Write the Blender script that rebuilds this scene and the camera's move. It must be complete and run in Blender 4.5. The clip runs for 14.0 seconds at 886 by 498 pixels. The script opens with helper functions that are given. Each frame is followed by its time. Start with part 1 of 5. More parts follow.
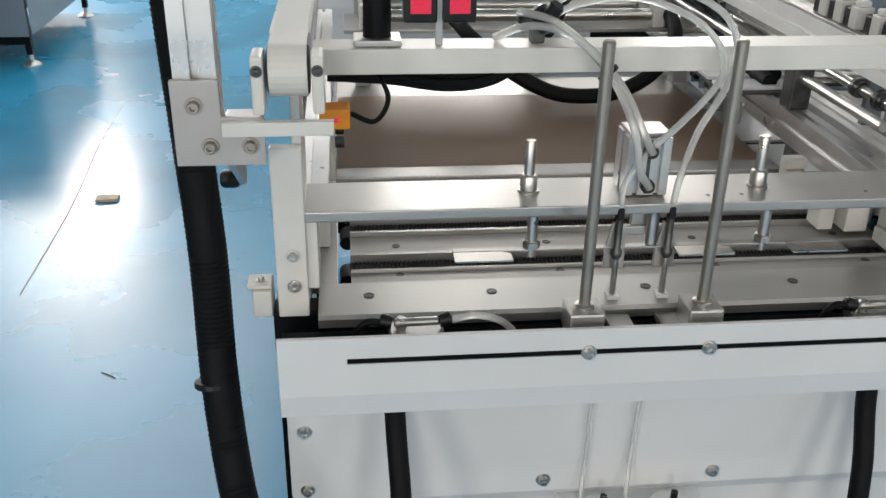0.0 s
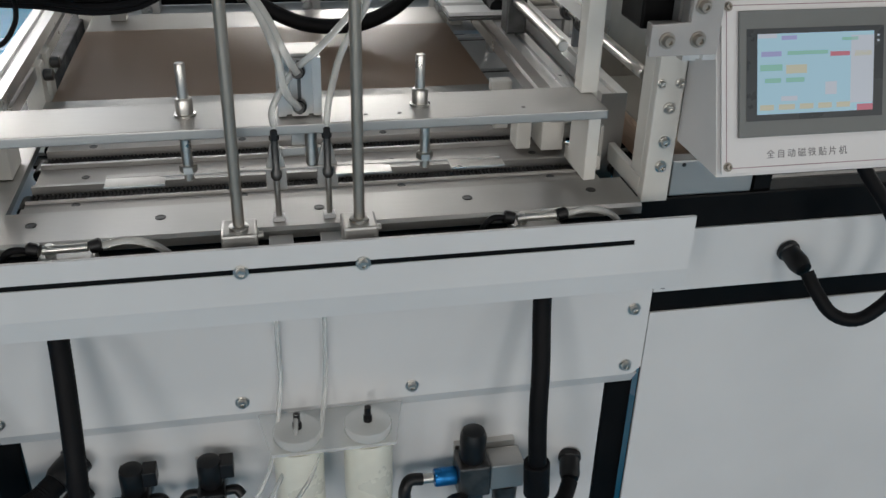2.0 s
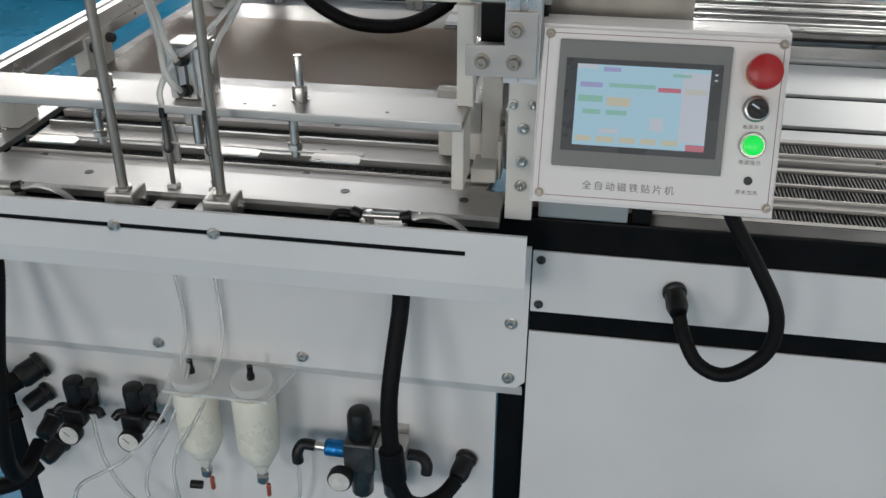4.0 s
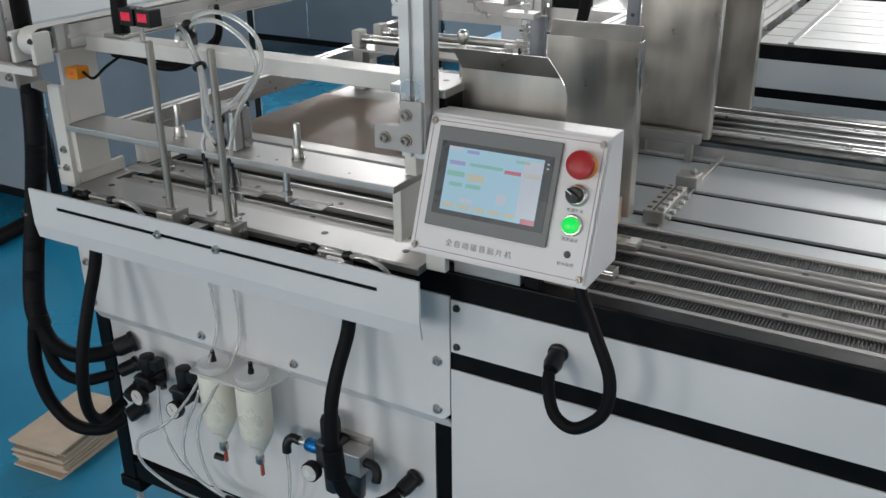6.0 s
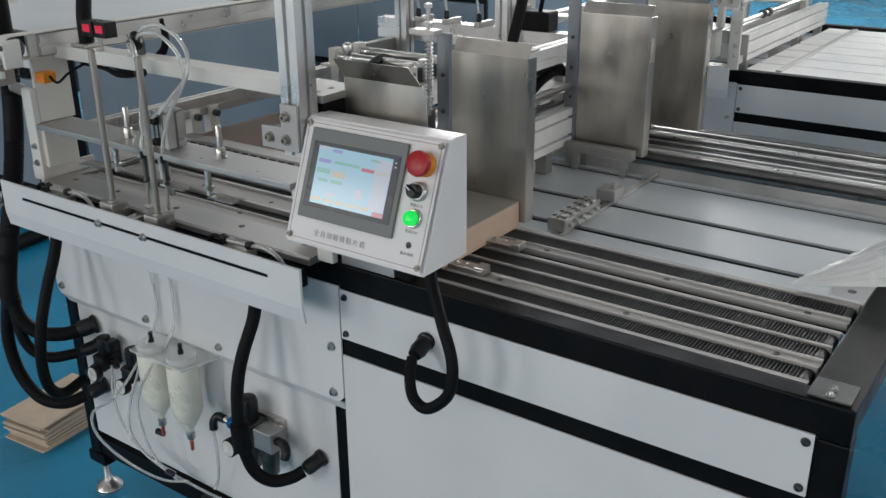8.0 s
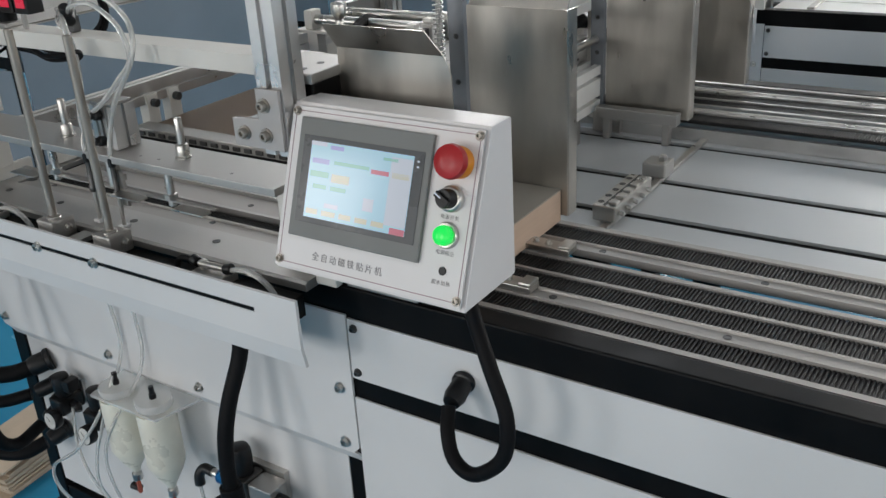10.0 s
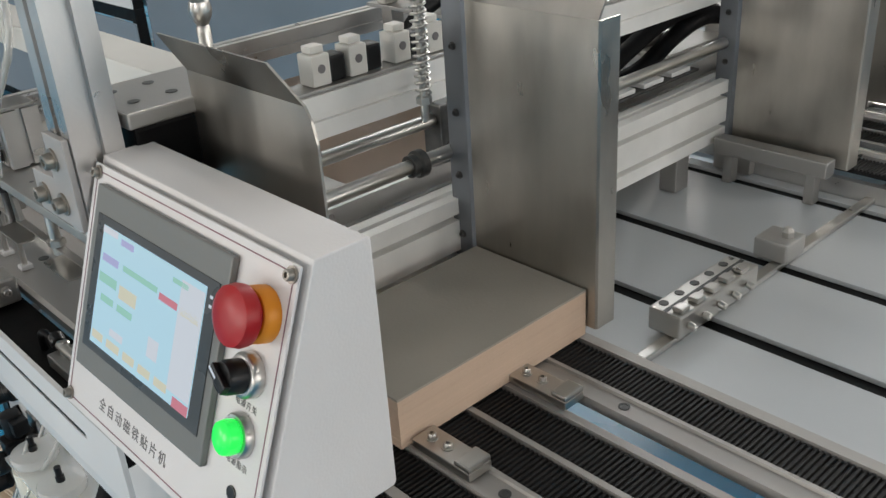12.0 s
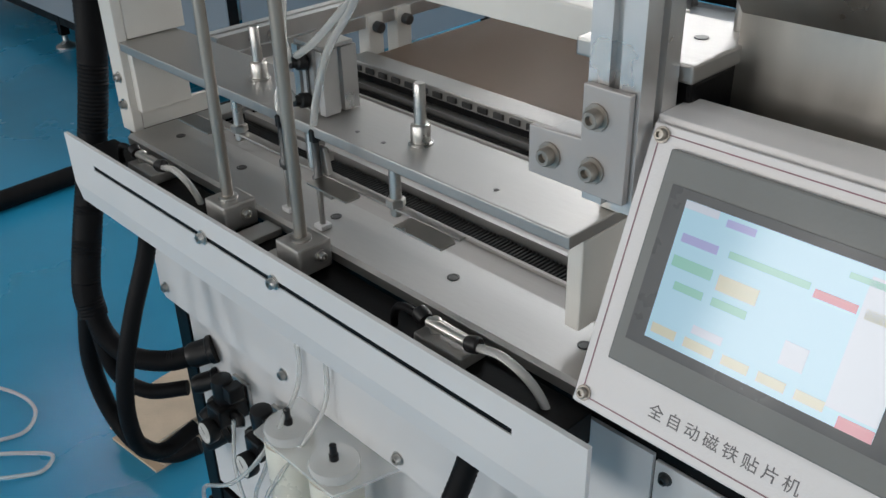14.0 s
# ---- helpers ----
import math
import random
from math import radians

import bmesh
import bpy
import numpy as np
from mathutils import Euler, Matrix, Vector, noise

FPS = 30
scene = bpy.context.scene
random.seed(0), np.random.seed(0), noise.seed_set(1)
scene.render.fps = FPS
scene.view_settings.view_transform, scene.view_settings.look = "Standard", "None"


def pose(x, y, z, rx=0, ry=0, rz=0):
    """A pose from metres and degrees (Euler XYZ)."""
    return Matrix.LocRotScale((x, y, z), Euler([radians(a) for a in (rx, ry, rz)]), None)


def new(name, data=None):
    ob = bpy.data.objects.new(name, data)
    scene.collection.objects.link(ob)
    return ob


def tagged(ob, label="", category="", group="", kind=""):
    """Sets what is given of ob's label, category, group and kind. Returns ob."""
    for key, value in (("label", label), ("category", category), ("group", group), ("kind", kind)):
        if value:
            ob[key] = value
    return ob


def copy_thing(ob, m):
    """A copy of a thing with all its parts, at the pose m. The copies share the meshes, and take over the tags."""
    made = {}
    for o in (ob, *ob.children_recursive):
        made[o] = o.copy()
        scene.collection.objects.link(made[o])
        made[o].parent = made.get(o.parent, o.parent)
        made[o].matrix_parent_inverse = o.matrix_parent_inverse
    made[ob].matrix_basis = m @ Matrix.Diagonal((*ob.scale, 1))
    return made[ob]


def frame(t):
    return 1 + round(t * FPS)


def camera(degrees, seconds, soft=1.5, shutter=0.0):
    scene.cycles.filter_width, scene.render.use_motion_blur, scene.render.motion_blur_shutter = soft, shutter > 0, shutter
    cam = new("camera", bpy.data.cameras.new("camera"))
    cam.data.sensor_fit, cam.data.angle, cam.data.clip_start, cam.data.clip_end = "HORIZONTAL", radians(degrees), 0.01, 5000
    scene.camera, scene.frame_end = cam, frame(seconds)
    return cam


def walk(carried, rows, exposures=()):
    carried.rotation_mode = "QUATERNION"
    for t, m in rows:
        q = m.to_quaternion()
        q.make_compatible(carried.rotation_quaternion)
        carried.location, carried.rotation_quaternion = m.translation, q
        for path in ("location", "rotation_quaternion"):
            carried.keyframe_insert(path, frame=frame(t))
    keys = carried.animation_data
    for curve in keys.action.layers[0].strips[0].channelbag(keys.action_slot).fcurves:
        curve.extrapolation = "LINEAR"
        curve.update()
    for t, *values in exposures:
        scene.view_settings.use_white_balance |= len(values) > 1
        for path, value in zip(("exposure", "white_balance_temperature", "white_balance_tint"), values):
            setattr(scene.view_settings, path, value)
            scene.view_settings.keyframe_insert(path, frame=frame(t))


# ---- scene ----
cam = camera(50.7, 14.0)
METRES, EYE, TILT, LEAN, TURN = 3.5, 1.38, 0.0, 0.0, -6.3
ROWS = [
    (0.0, 0.0, 0.0, 0.0, 0.47, -26.04, -0.96),
    (0.5, -0.0066, -0.0128, -0.0059, 0.69, -27.9, -2.43),
    (1.0, -0.0028, -0.0179, -0.0048, 0.08, -28.65, -2.96),
    (1.5, 0.0272, -0.0116, -0.0035, -3.78, -28.87, -2.06),
    (2.0, 0.0847, -0.0104, -0.0045, -4.82, -29.1, -1.42),
    (2.5, 0.1313, -0.0101, -0.0048, 0.3, -29.59, -1.36),
    (3.0, 0.1704, -0.0002, -0.0045, 5.55, -30.13, -0.81),
    (5.5, 0.376, -0.0437, 0.026, 31.32, -25.27, 0.25),
    (6.0, 0.4193, -0.0175, 0.024, 36.0, -23.57, 0.57),
    (6.5, 0.4432, -0.0085, 0.0251, 39.24, -22.92, 0.77),
    (7.0, 0.4788, 0.0038, 0.024, 40.24, -22.3, 0.68),
    (7.5, 0.5249, 0.0105, 0.0247, 41.86, -21.74, 0.07),
    (10.0, 0.4361, 0.0719, 0.0067, 39.07, -24.52, 3.18),
    (10.5, 0.4252, 0.1379, 0.0019, 41.38, -25.31, 3.62),
    (11.0, 0.4023, 0.1678, -0.0043, 44.83, -25.92, 3.38),
    (11.5, 0.3896, 0.195, -0.0066, 47.31, -26.43, 3.32),
    (12.0, 0.3963, 0.2264, -0.009, 52.96, -26.58, 3.53),
    (12.5, 0.3931, 0.2294, -0.0105, 58.4, -27.57, 3.39),
    (13.0, 0.3682, 0.2001, -0.0115, 58.64, -28.53, 2.55),
    (13.5, 0.3343, 0.1598, -0.0091, 55.96, -29.28, 2.18),
    (14.0, 0.2993, 0.1527, -0.0129, 52.2, -30.01, 1.28),
]
EXPOSURES = [(0.0, -0.78, 6700, 10), (0.6, -1.02, 6650, 10), (1.5, -1.15, 6600, 10), (2.5, -1.24, 6650, 10), (3.0, -1.2, 6650, 10), (5.5, -1.1, 6450, 10), (7.5, -1.12, 6450, 10), (10.0, -1.0, 6500, 10), (11.0, -0.85, 6650, 10), (12.5, -0.66, 6800, 10), (14.0, -0.92, 6500, 10)]
walk(cam, [(t, pose(0, 0, EYE, TILT, LEAN, TURN) @ pose(METRES * x, METRES * y, METRES * z, 90 + pitch, roll, yaw)) for t, x, y, z, yaw, pitch, roll in ROWS], EXPOSURES)

# ---- world, daylight and lamps ----
world = bpy.data.worlds.new("world")
scene.world = world
world.use_nodes = True
wn = world.node_tree.nodes
sky = wn.new("ShaderNodeTexSky")
sky.sky_type = "NISHITA"
sky.sun_disc = False
sky.sun_elevation, sky.sun_rotation = radians(40), radians(20)
wn["Background"].inputs["Strength"].default_value = 0.12
world.node_tree.links.new(sky.outputs[0], wn["Background"].inputs["Color"])


def area(name, m, sx, sy, watts, colour):
    lamp = bpy.data.lights.new(name, "AREA")
    lamp.shape, lamp.size, lamp.size_y, lamp.energy, lamp.color = "RECTANGLE", sx, sy, watts, colour
    ob = new(name, lamp)
    ob.matrix_world = m
    return ob


HALL = dict(x0=-9.0, x1=11.0, y0=-7.0, y1=13.0, top=4.6)
WINDOWS_Y1 = (-7.4, -4.2, 1.4, 5.4)
WINDOW_W = 2.0
HIGH, LOW = (3.1, 4.5), (1.0, 3.7)  # sill and head of the north windows and of the others
# the window at x -4.2 makes the floor glint; the others are added unseen
for wx in WINDOWS_Y1:
    area("window_light", pose(wx, HALL["y1"] + 0.05, 3.8, -90), WINDOW_W - 0.1, 1.35, 500, (1.0, 0.985, 0.955))
# south windows are unseen, added as fill for the front panels
for wx, watts in ((-6.0, 300), (-1.5, 290), (3.0, 185), (7.5, 130)):
    area("window_light", pose(wx, HALL["y0"] - 0.05, 2.35, 90), WINDOW_W - 0.1, 2.6, watts, (1.0, 0.98, 0.95))
# east windows are unseen, added to brighten the slotted beam and right side
EAST = (-1.2, 2.2, 5.6, 9.0)
for wy in EAST:
    area("window_light", pose(HALL["x1"] + 0.05, wy, 2.35, 90, 0, 90), WINDOW_W - 0.1, 2.6, 140, (1.0, 0.985, 0.96))
# tube lamps are unseen, added for general light from above
LAMPS = [(lx, ly) for lx in (-5.5, -1.7, 2.1, 5.9) for ly in (-4.5, -1.0, 2.5, 6.0, 9.5) if not (lx == -1.7 and ly > 4)]
for lx, ly in LAMPS:
    area("tube_light", pose(lx, ly, 4.3), 1.2, 0.12, 20, (1.0, 0.965, 0.92))
# roof lamp over the aisle, unseen and added to brighten floor and decks
ROOF_FILL = (-4.0, -0.7, 4.4, 12.0)
area("roof_light", pose(-2.35, 8.2, 4.63), 3.2, 7.5, 420, (0.97, 0.99, 1.0))


# ---- materials ----
def shader(name, colour, rough=0.5, metal=0.0, vary=0.12, scale=12.0, grain=0.0, grain_scale=300.0, stretch=(1, 1, 1), rough_vary=0.1,
           glow=None, strength=1.0, transmission=0.0, ior=1.45, coat=0.0, specular=0.5, alpha=1.0, per_object=0.0):
    mat = bpy.data.materials.new(name)
    mat.use_nodes = True
    nt = mat.node_tree
    n, link = nt.nodes, nt.links.new
    b = n["Principled BSDF"]
    b.inputs["Metallic"].default_value = metal
    b.inputs["Roughness"].default_value = rough
    b.inputs["Transmission Weight"].default_value = transmission
    b.inputs["IOR"].default_value = ior
    b.inputs["Coat Weight"].default_value = coat
    b.inputs["Specular IOR Level"].default_value = specular
    b.inputs["Alpha"].default_value = alpha
    co = n.new("ShaderNodeTexCoord")
    mp = n.new("ShaderNodeMapping")
    mp.inputs["Scale"].default_value = stretch
    link(co.outputs["Object"], mp.inputs["Vector"])
    big = n.new("ShaderNodeTexNoise")
    big.inputs["Scale"].default_value = scale
    big.inputs["Detail"].default_value = 5
    link(mp.outputs[0], big.inputs["Vector"])
    ramp = n.new("ShaderNodeMapRange")
    ramp.inputs["From Min"].default_value, ramp.inputs["From Max"].default_value = 0.3, 0.7
    ramp.inputs["To Min"].default_value, ramp.inputs["To Max"].default_value = 1 - vary, 1 + vary * 0.6
    link(big.outputs["Fac"], ramp.inputs["Value"])
    mul = n.new("ShaderNodeVectorMath")
    mul.operation = "SCALE"
    mul.inputs[0].default_value = colour
    link(ramp.outputs[0], mul.inputs["Scale"])
    last = mul.outputs[0]
    if per_object:
        info = n.new("ShaderNodeObjectInfo")
        r2 = n.new("ShaderNodeMapRange")
        r2.inputs["To Min"].default_value, r2.inputs["To Max"].default_value = 1 - per_object, 1 + per_object
        link(info.outputs["Random"], r2.inputs["Value"])
        m2 = n.new("ShaderNodeVectorMath")
        m2.operation = "SCALE"
        link(last, m2.inputs[0])
        link(r2.outputs[0], m2.inputs["Scale"])
        last = m2.outputs[0]
    link(last, b.inputs["Base Color"])
    if rough_vary:
        rr = n.new("ShaderNodeMapRange")
        rr.inputs["From Min"].default_value, rr.inputs["From Max"].default_value = 0.3, 0.7
        rr.inputs["To Min"].default_value, rr.inputs["To Max"].default_value = max(0.02, rough - rough_vary), min(1, rough + rough_vary)
        link(big.outputs["Fac"], rr.inputs["Value"])
        link(rr.outputs[0], b.inputs["Roughness"])
    if grain:
        fine = n.new("ShaderNodeTexNoise")
        fine.inputs["Scale"].default_value = grain_scale
        fine.inputs["Detail"].default_value = 3
        link(mp.outputs[0], fine.inputs["Vector"])
        bump = n.new("ShaderNodeBump")
        bump.inputs["Strength"].default_value = grain
        bump.inputs["Distance"].default_value = 0.002
        link(fine.outputs["Fac"], bump.inputs["Height"])
        link(bump.outputs[0], b.inputs["Normal"])
    if glow:
        b.inputs["Emission Color"].default_value = (*glow, 1)
        b.inputs["Emission Strength"].default_value = strength
    return mat


M = {
    "floor": shader("blue_epoxy", (0.014, 0.235, 0.41), 0.27, vary=0.25, scale=1.3, grain=0.05, grain_scale=9, rough_vary=0.05, specular=0.8),
    "white": shader("white_powder_coat", (0.67, 0.665, 0.665), 0.42, vary=0.05, scale=5, grain=0.05, grain_scale=700),
    "panel_white": shader("white_box_paint", (0.72, 0.695, 0.69), 0.38, vary=0.04, scale=9, grain=0.12, grain_scale=500),
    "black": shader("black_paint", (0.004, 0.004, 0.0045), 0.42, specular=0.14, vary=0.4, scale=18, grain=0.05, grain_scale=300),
    "rubber": shader("black_corrugated_rubber", (0.005, 0.005, 0.006), 0.58, specular=0.16, vary=0.3, scale=40, grain=0.2, grain_scale=200),
    "plastic_black": shader("black_plastic", (0.008, 0.008, 0.009), 0.38, specular=0.4, vary=0.2, scale=40),
    "alu": shader("anodised_aluminium", (0.62, 0.61, 0.60), 0.34, metal=0.85, vary=0.10, scale=14, grain=0.06, grain_scale=260),
    # aluminium made lighter: light on the beam and far deck is in its colour
    "alu_lit": shader("lit_aluminium", (0.86, 0.85, 0.83), 0.45, metal=0.25, vary=0.08, scale=14, grain=0.05, grain_scale=260),
    "alu_plate": shader("milled_aluminium", (0.43, 0.42, 0.405), 0.40, metal=0.85, vary=0.08, scale=10, grain=0.08, grain_scale=160, stretch=(0.3, 1, 1), rough_vary=0.06),
    "rail": shader("dull_extruded_rail", (0.40, 0.38, 0.36), 0.55, metal=0.55, vary=0.16, scale=9, grain=0.06, grain_scale=200, stretch=(0.2, 1, 1), rough_vary=0.1),
    "blue_alu": shader("blue_grey_anodised", (0.22, 0.235, 0.26), 0.42, metal=0.7, vary=0.12, scale=20),
    "cream": shader("cream_painted_steel", (0.66, 0.64, 0.60), 0.42, vary=0.08, scale=9, grain=0.05),
    "stainless": shader("brushed_stainless", (0.44, 0.42, 0.385), 0.38, metal=1.0, vary=0.22, scale=11, grain=0.06, grain_scale=150, stretch=(1.6, 1.6, 0.55), rough_vary=0.14),
    "steel": shader("polished_steel", (0.55, 0.535, 0.51), 0.30, metal=1.0, vary=0.05, scale=30, rough_vary=0.03),
    "rod_steel": shader("ground_steel_rod", (0.34, 0.31, 0.275), 0.40, metal=0.8, vary=0.06, scale=20, rough_vary=0.03),
    "dark_steel": shader("dark_steel", (0.10, 0.10, 0.10), 0.4, metal=0.8, vary=0.3, scale=60),
    "deck": shader("grey_deck_plate", (0.52, 0.54, 0.555), 0.44, metal=0.2, vary=0.06, scale=2, grain=0.04, grain_scale=200, rough_vary=0.03),
    "belt": shader("ribbed_black_belt", (0.011, 0.0105, 0.011), 0.5, specular=0.3, vary=0.35, scale=20, grain=0.2, grain_scale=300),
    "card": shader("brown_cardboard", (0.50, 0.40, 0.30), 0.62, vary=0.16, scale=14, grain=0.25, grain_scale=220, per_object=0.12),
    "board_edge": shader("tan_board_edge", (0.58, 0.43, 0.325), 0.65, vary=0.06, scale=20, grain=0.2, grain_scale=260, per_object=0.02),
    "joint_steel": shader("dull_joint_steel", (0.44, 0.415, 0.40), 0.48, metal=0.4, vary=0.08, scale=25, rough_vary=0.04),
    "card_grey": shader("grey_board", (0.33, 0.30, 0.26), 0.7, vary=0.10, scale=8, grain=0.2, grain_scale=300),
    "sheet": shader("glossy_brown_board", (0.42, 0.305, 0.225), 0.37, vary=0.12, scale=2.5, grain=0.02, grain_scale=40, rough_vary=0.05),
    "clear": shader("clear_acrylic", (0.88, 0.89, 0.89), 0.10, vary=0.02, alpha=0.32, rough_vary=0.03),
    "tube": shader("clear_air_tube", (0.90, 0.90, 0.88), 0.16, vary=0.05, transmission=0.7, ior=1.3),
    "milky": shader("milky_plastic_cup", (0.86, 0.83, 0.72), 0.32, vary=0.12, scale=14, transmission=0.12),
    "red": shader("red_plastic", (0.38, 0.012, 0.016), 0.36, vary=0.1, scale=30),
    "yellow": shader("orange_plastic", (0.75, 0.26, 0.015), 0.4, vary=0.1, scale=30),
    "green_glow": shader("lit_green_lens", (0.02, 0.45, 0.08), 0.25, glow=(0.0, 1.0, 0.10), strength=1.15),
    "blue_metal": shader("blue_anodised", (0.01, 0.16, 0.42), 0.3, metal=0.7, vary=0.1),
    "bezel": shader("grey_bezel_plastic", (0.17, 0.175, 0.17), 0.42, vary=0.06, scale=20, grain=0.05),
    "bezel_dark": shader("dark_bezel", (0.055, 0.06, 0.065), 0.3, vary=0.1),
    "screen": shader("screen_cyan", (0.05, 0.08, 0.10), 0.12, vary=0.0, rough_vary=0, glow=(0.52, 0.79, 0.95), strength=1.12),
    "ui_green": shader("screen_green", (0.05, 0.1, 0.06), 0.12, vary=0, rough_vary=0, glow=(0.40, 0.76, 0.70), strength=0.95),
    "ui_white": shader("screen_white", (0.1, 0.1, 0.1), 0.12, vary=0, rough_vary=0, glow=(0.74, 0.82, 0.94), strength=1.0),
    "ui_yellow": shader("screen_yellow", (0.1, 0.1, 0.06), 0.12, vary=0, rough_vary=0, glow=(0.78, 0.78, 0.66), strength=0.97),
    "ui_red": shader("screen_red", (0.1, 0.03, 0.04), 0.12, vary=0, rough_vary=0, glow=(0.80, 0.30, 0.38), strength=0.9),
    "ui_violet": shader("screen_violet", (0.06, 0.05, 0.1), 0.12, vary=0, rough_vary=0, glow=(0.52, 0.56, 0.88), strength=0.95),
    "red_glow": shader("lit_red_digits", (0.3, 0.01, 0.02), 0.3, glow=(0.9, 0.04, 0.10), strength=0.9),
    "seam": shader("pink_seam", (0.30, 0.16, 0.19), 0.5, vary=0.3, scale=30),
    "ink": shader("dark_print", (0.17, 0.16, 0.165), 0.6, vary=0.1),
    # blue-grey instead of white: the shade on these panels is in the colour
    "shaded_panel": shader("shaded_panel_grey", (0.20, 0.235, 0.27), 0.4, vary=0.08, scale=4, grain=0.04, grain_scale=300),
    # unseen walls and ceiling are kept dim to limit the fill light
    "wall": shader("dim_wall", (0.36, 0.345, 0.33), 0.7, vary=0.06, scale=1.2, grain=0.05, grain_scale=80),
    "ceiling": shader("dim_ceiling", (0.30, 0.29, 0.28), 0.8, vary=0.06, scale=1.0),
    "lamp_glow": shader("lit_tube", (0.9, 0.9, 0.9), 0.5, glow=(1.0, 0.97, 0.93), strength=4.0),
    "film": shader("crumpled_white_film", (0.95, 0.95, 0.945), 0.22, vary=0.03, scale=30),
    "copper": shader("tarnished_copper_red", (0.45, 0.10, 0.06), 0.4, metal=0.3, vary=0.2),
}


# ---- mesh helpers ----
def mesh_of(bm, name, mat, smooth=False):
    me = bpy.data.meshes.new(name)
    bm.normal_update()
    bm.to_mesh(me)
    bm.free()
    me.materials.append(M[mat])
    if smooth:
        me.polygons.foreach_set("use_smooth", [True] * len(me.polygons))
        me.set_sharp_from_angle(angle=radians(40))
    return me


def thing(name, x, y, z, label, category, group="", kind=""):
    ob = new(name)
    ob.location = (x, y, z)
    ob.empty_display_size = 0.05
    return tagged(ob, label, category, group, kind)


def part(name, bm, material, parent, label="", smooth=False, kind=""):
    """Links a bmesh, built in world places, as one mesh under its thing."""
    ob = new(name, mesh_of(bm, name, material, smooth))
    root, off = parent, Vector((0, 0, 0))
    while root:
        off += root.location
        root = root.parent
    ob.parent = parent
    ob.data.transform(Matrix.Translation(-off))
    return tagged(ob, label, "", "", kind)


def solo(name, bm, material, label, category, group="", kind="", smooth=False):
    ob = new(name, mesh_of(bm, name, material, smooth))
    return tagged(ob, label, category, group, kind)


def add_box(bm, x0, x1, y0, y1, z0, z1, bevel=0.0, m=None):
    vs = [bm.verts.new((x, y, z)) for x in (x0, x1) for y in (y0, y1) for z in (z0, z1)]
    fs = [bm.faces.new([vs[i] for i in q]) for q in ((0, 1, 3, 2), (4, 6, 7, 5), (0, 4, 5, 1), (2, 3, 7, 6), (0, 2, 6, 4), (1, 5, 7, 3))]
    made = vs
    if bevel:
        es = list({e for f in fs for e in f.edges})
        r = bmesh.ops.bevel(bm, geom=es, offset=bevel, segments=2, profile=0.6, affect="EDGES")
        made = list({v for f in r["faces"] for v in f.verts} | {v for v in vs if v.is_valid})
    if m is not None:
        bmesh.ops.transform(bm, matrix=m, verts=made)
    return bm


def box(x0, x1, y0, y1, z0, z1, bevel=0.0015, m=None):
    return add_box(bmesh.new(), x0, x1, y0, y1, z0, z1, bevel, m)


def add_lathe(bm, rings, m, n=20):
    """Closed turned body: rings of (radius, height) along z, then the pose m."""
    loops = [[bm.verts.new(m @ Vector((r * math.cos(2 * math.pi * i / n), r * math.sin(2 * math.pi * i / n), h))) for i in range(n)] for r, h in rings]
    for a, b in zip(loops, loops[1:]):
        for i in range(n):
            bm.faces.new((a[i], a[(i + 1) % n], b[(i + 1) % n], b[i]))
    bm.faces.new(loops[0][::-1])
    bm.faces.new(loops[-1])
    return bm


def lathe(rings, m, n=20):
    return add_lathe(bmesh.new(), rings, m, n)


def aim(p, q):
    """A pose at p whose z points to q."""
    d = Vector(q) - Vector(p)
    return Matrix.Translation(p) @ d.to_track_quat("Z", "Y").to_matrix().to_4x4()


def rod(p, q, r, n=16, chamfer=0.0015):
    h = (Vector(q) - Vector(p)).length
    c = min(chamfer, r * 0.4)
    return lathe([(r - c, 0), (r, c), (r, h - c), (r - c, h)], aim(p, q), n)


def smooth_path(points, steps=8):
    pts = [Vector(p) for p in points]
    pts = [2 * pts[0] - pts[1]] + pts + [2 * pts[-1] - pts[-2]]
    out = []
    for a, b, c, d in zip(pts, pts[1:], pts[2:], pts[3:]):
        for k in range(steps):
            t = k / steps
            out.append(0.5 * (2 * b + (c - a) * t + (2 * a - 5 * b + 4 * c - d) * t * t + (3 * b - a - 3 * c + d) * t ** 3))
    out.append(pts[-2])
    return out


def add_tube(bm, points, r, n=12, steps=8, rib=0.0, pitch=0.006):
    """Hose along a smooth path; rib: depth of the corrugation."""
    path = smooth_path(points, steps)
    if rib:
        dense = []
        for a, b in zip(path, path[1:]):
            k = max(1, round((b - a).length / (pitch / 2)))
            dense += [a.lerp(b, i / k) for i in range(k)]
        path = dense + [path[-1]]
    ref, loops = Vector((0.3, 0.2, 0.9)).normalized(), []
    for i, p in enumerate(path):
        d = (path[min(i + 1, len(path) - 1)] - path[max(i - 1, 0)]).normalized()
        side = (ref - d * ref.dot(d))
        side = side.normalized() if side.length > 1e-4 else d.orthogonal().normalized()
        ref = side
        up = d.cross(side)
        rr = r - (rib if i % 2 else 0)
        loops.append([bm.verts.new(p + rr * (math.cos(2 * math.pi * k / n) * side + math.sin(2 * math.pi * k / n) * up)) for k in range(n)])
    for a, b in zip(loops, loops[1:]):
        for k in range(n):
            bm.faces.new((a[k], a[(k + 1) % n], b[(k + 1) % n], b[k]))
    bm.faces.new(loops[0][::-1])
    bm.faces.new(loops[-1])
    return bm


def tube(points, r, n=12, steps=8, rib=0.0, pitch=0.006):
    return add_tube(bmesh.new(), points, r, n, steps, rib, pitch)


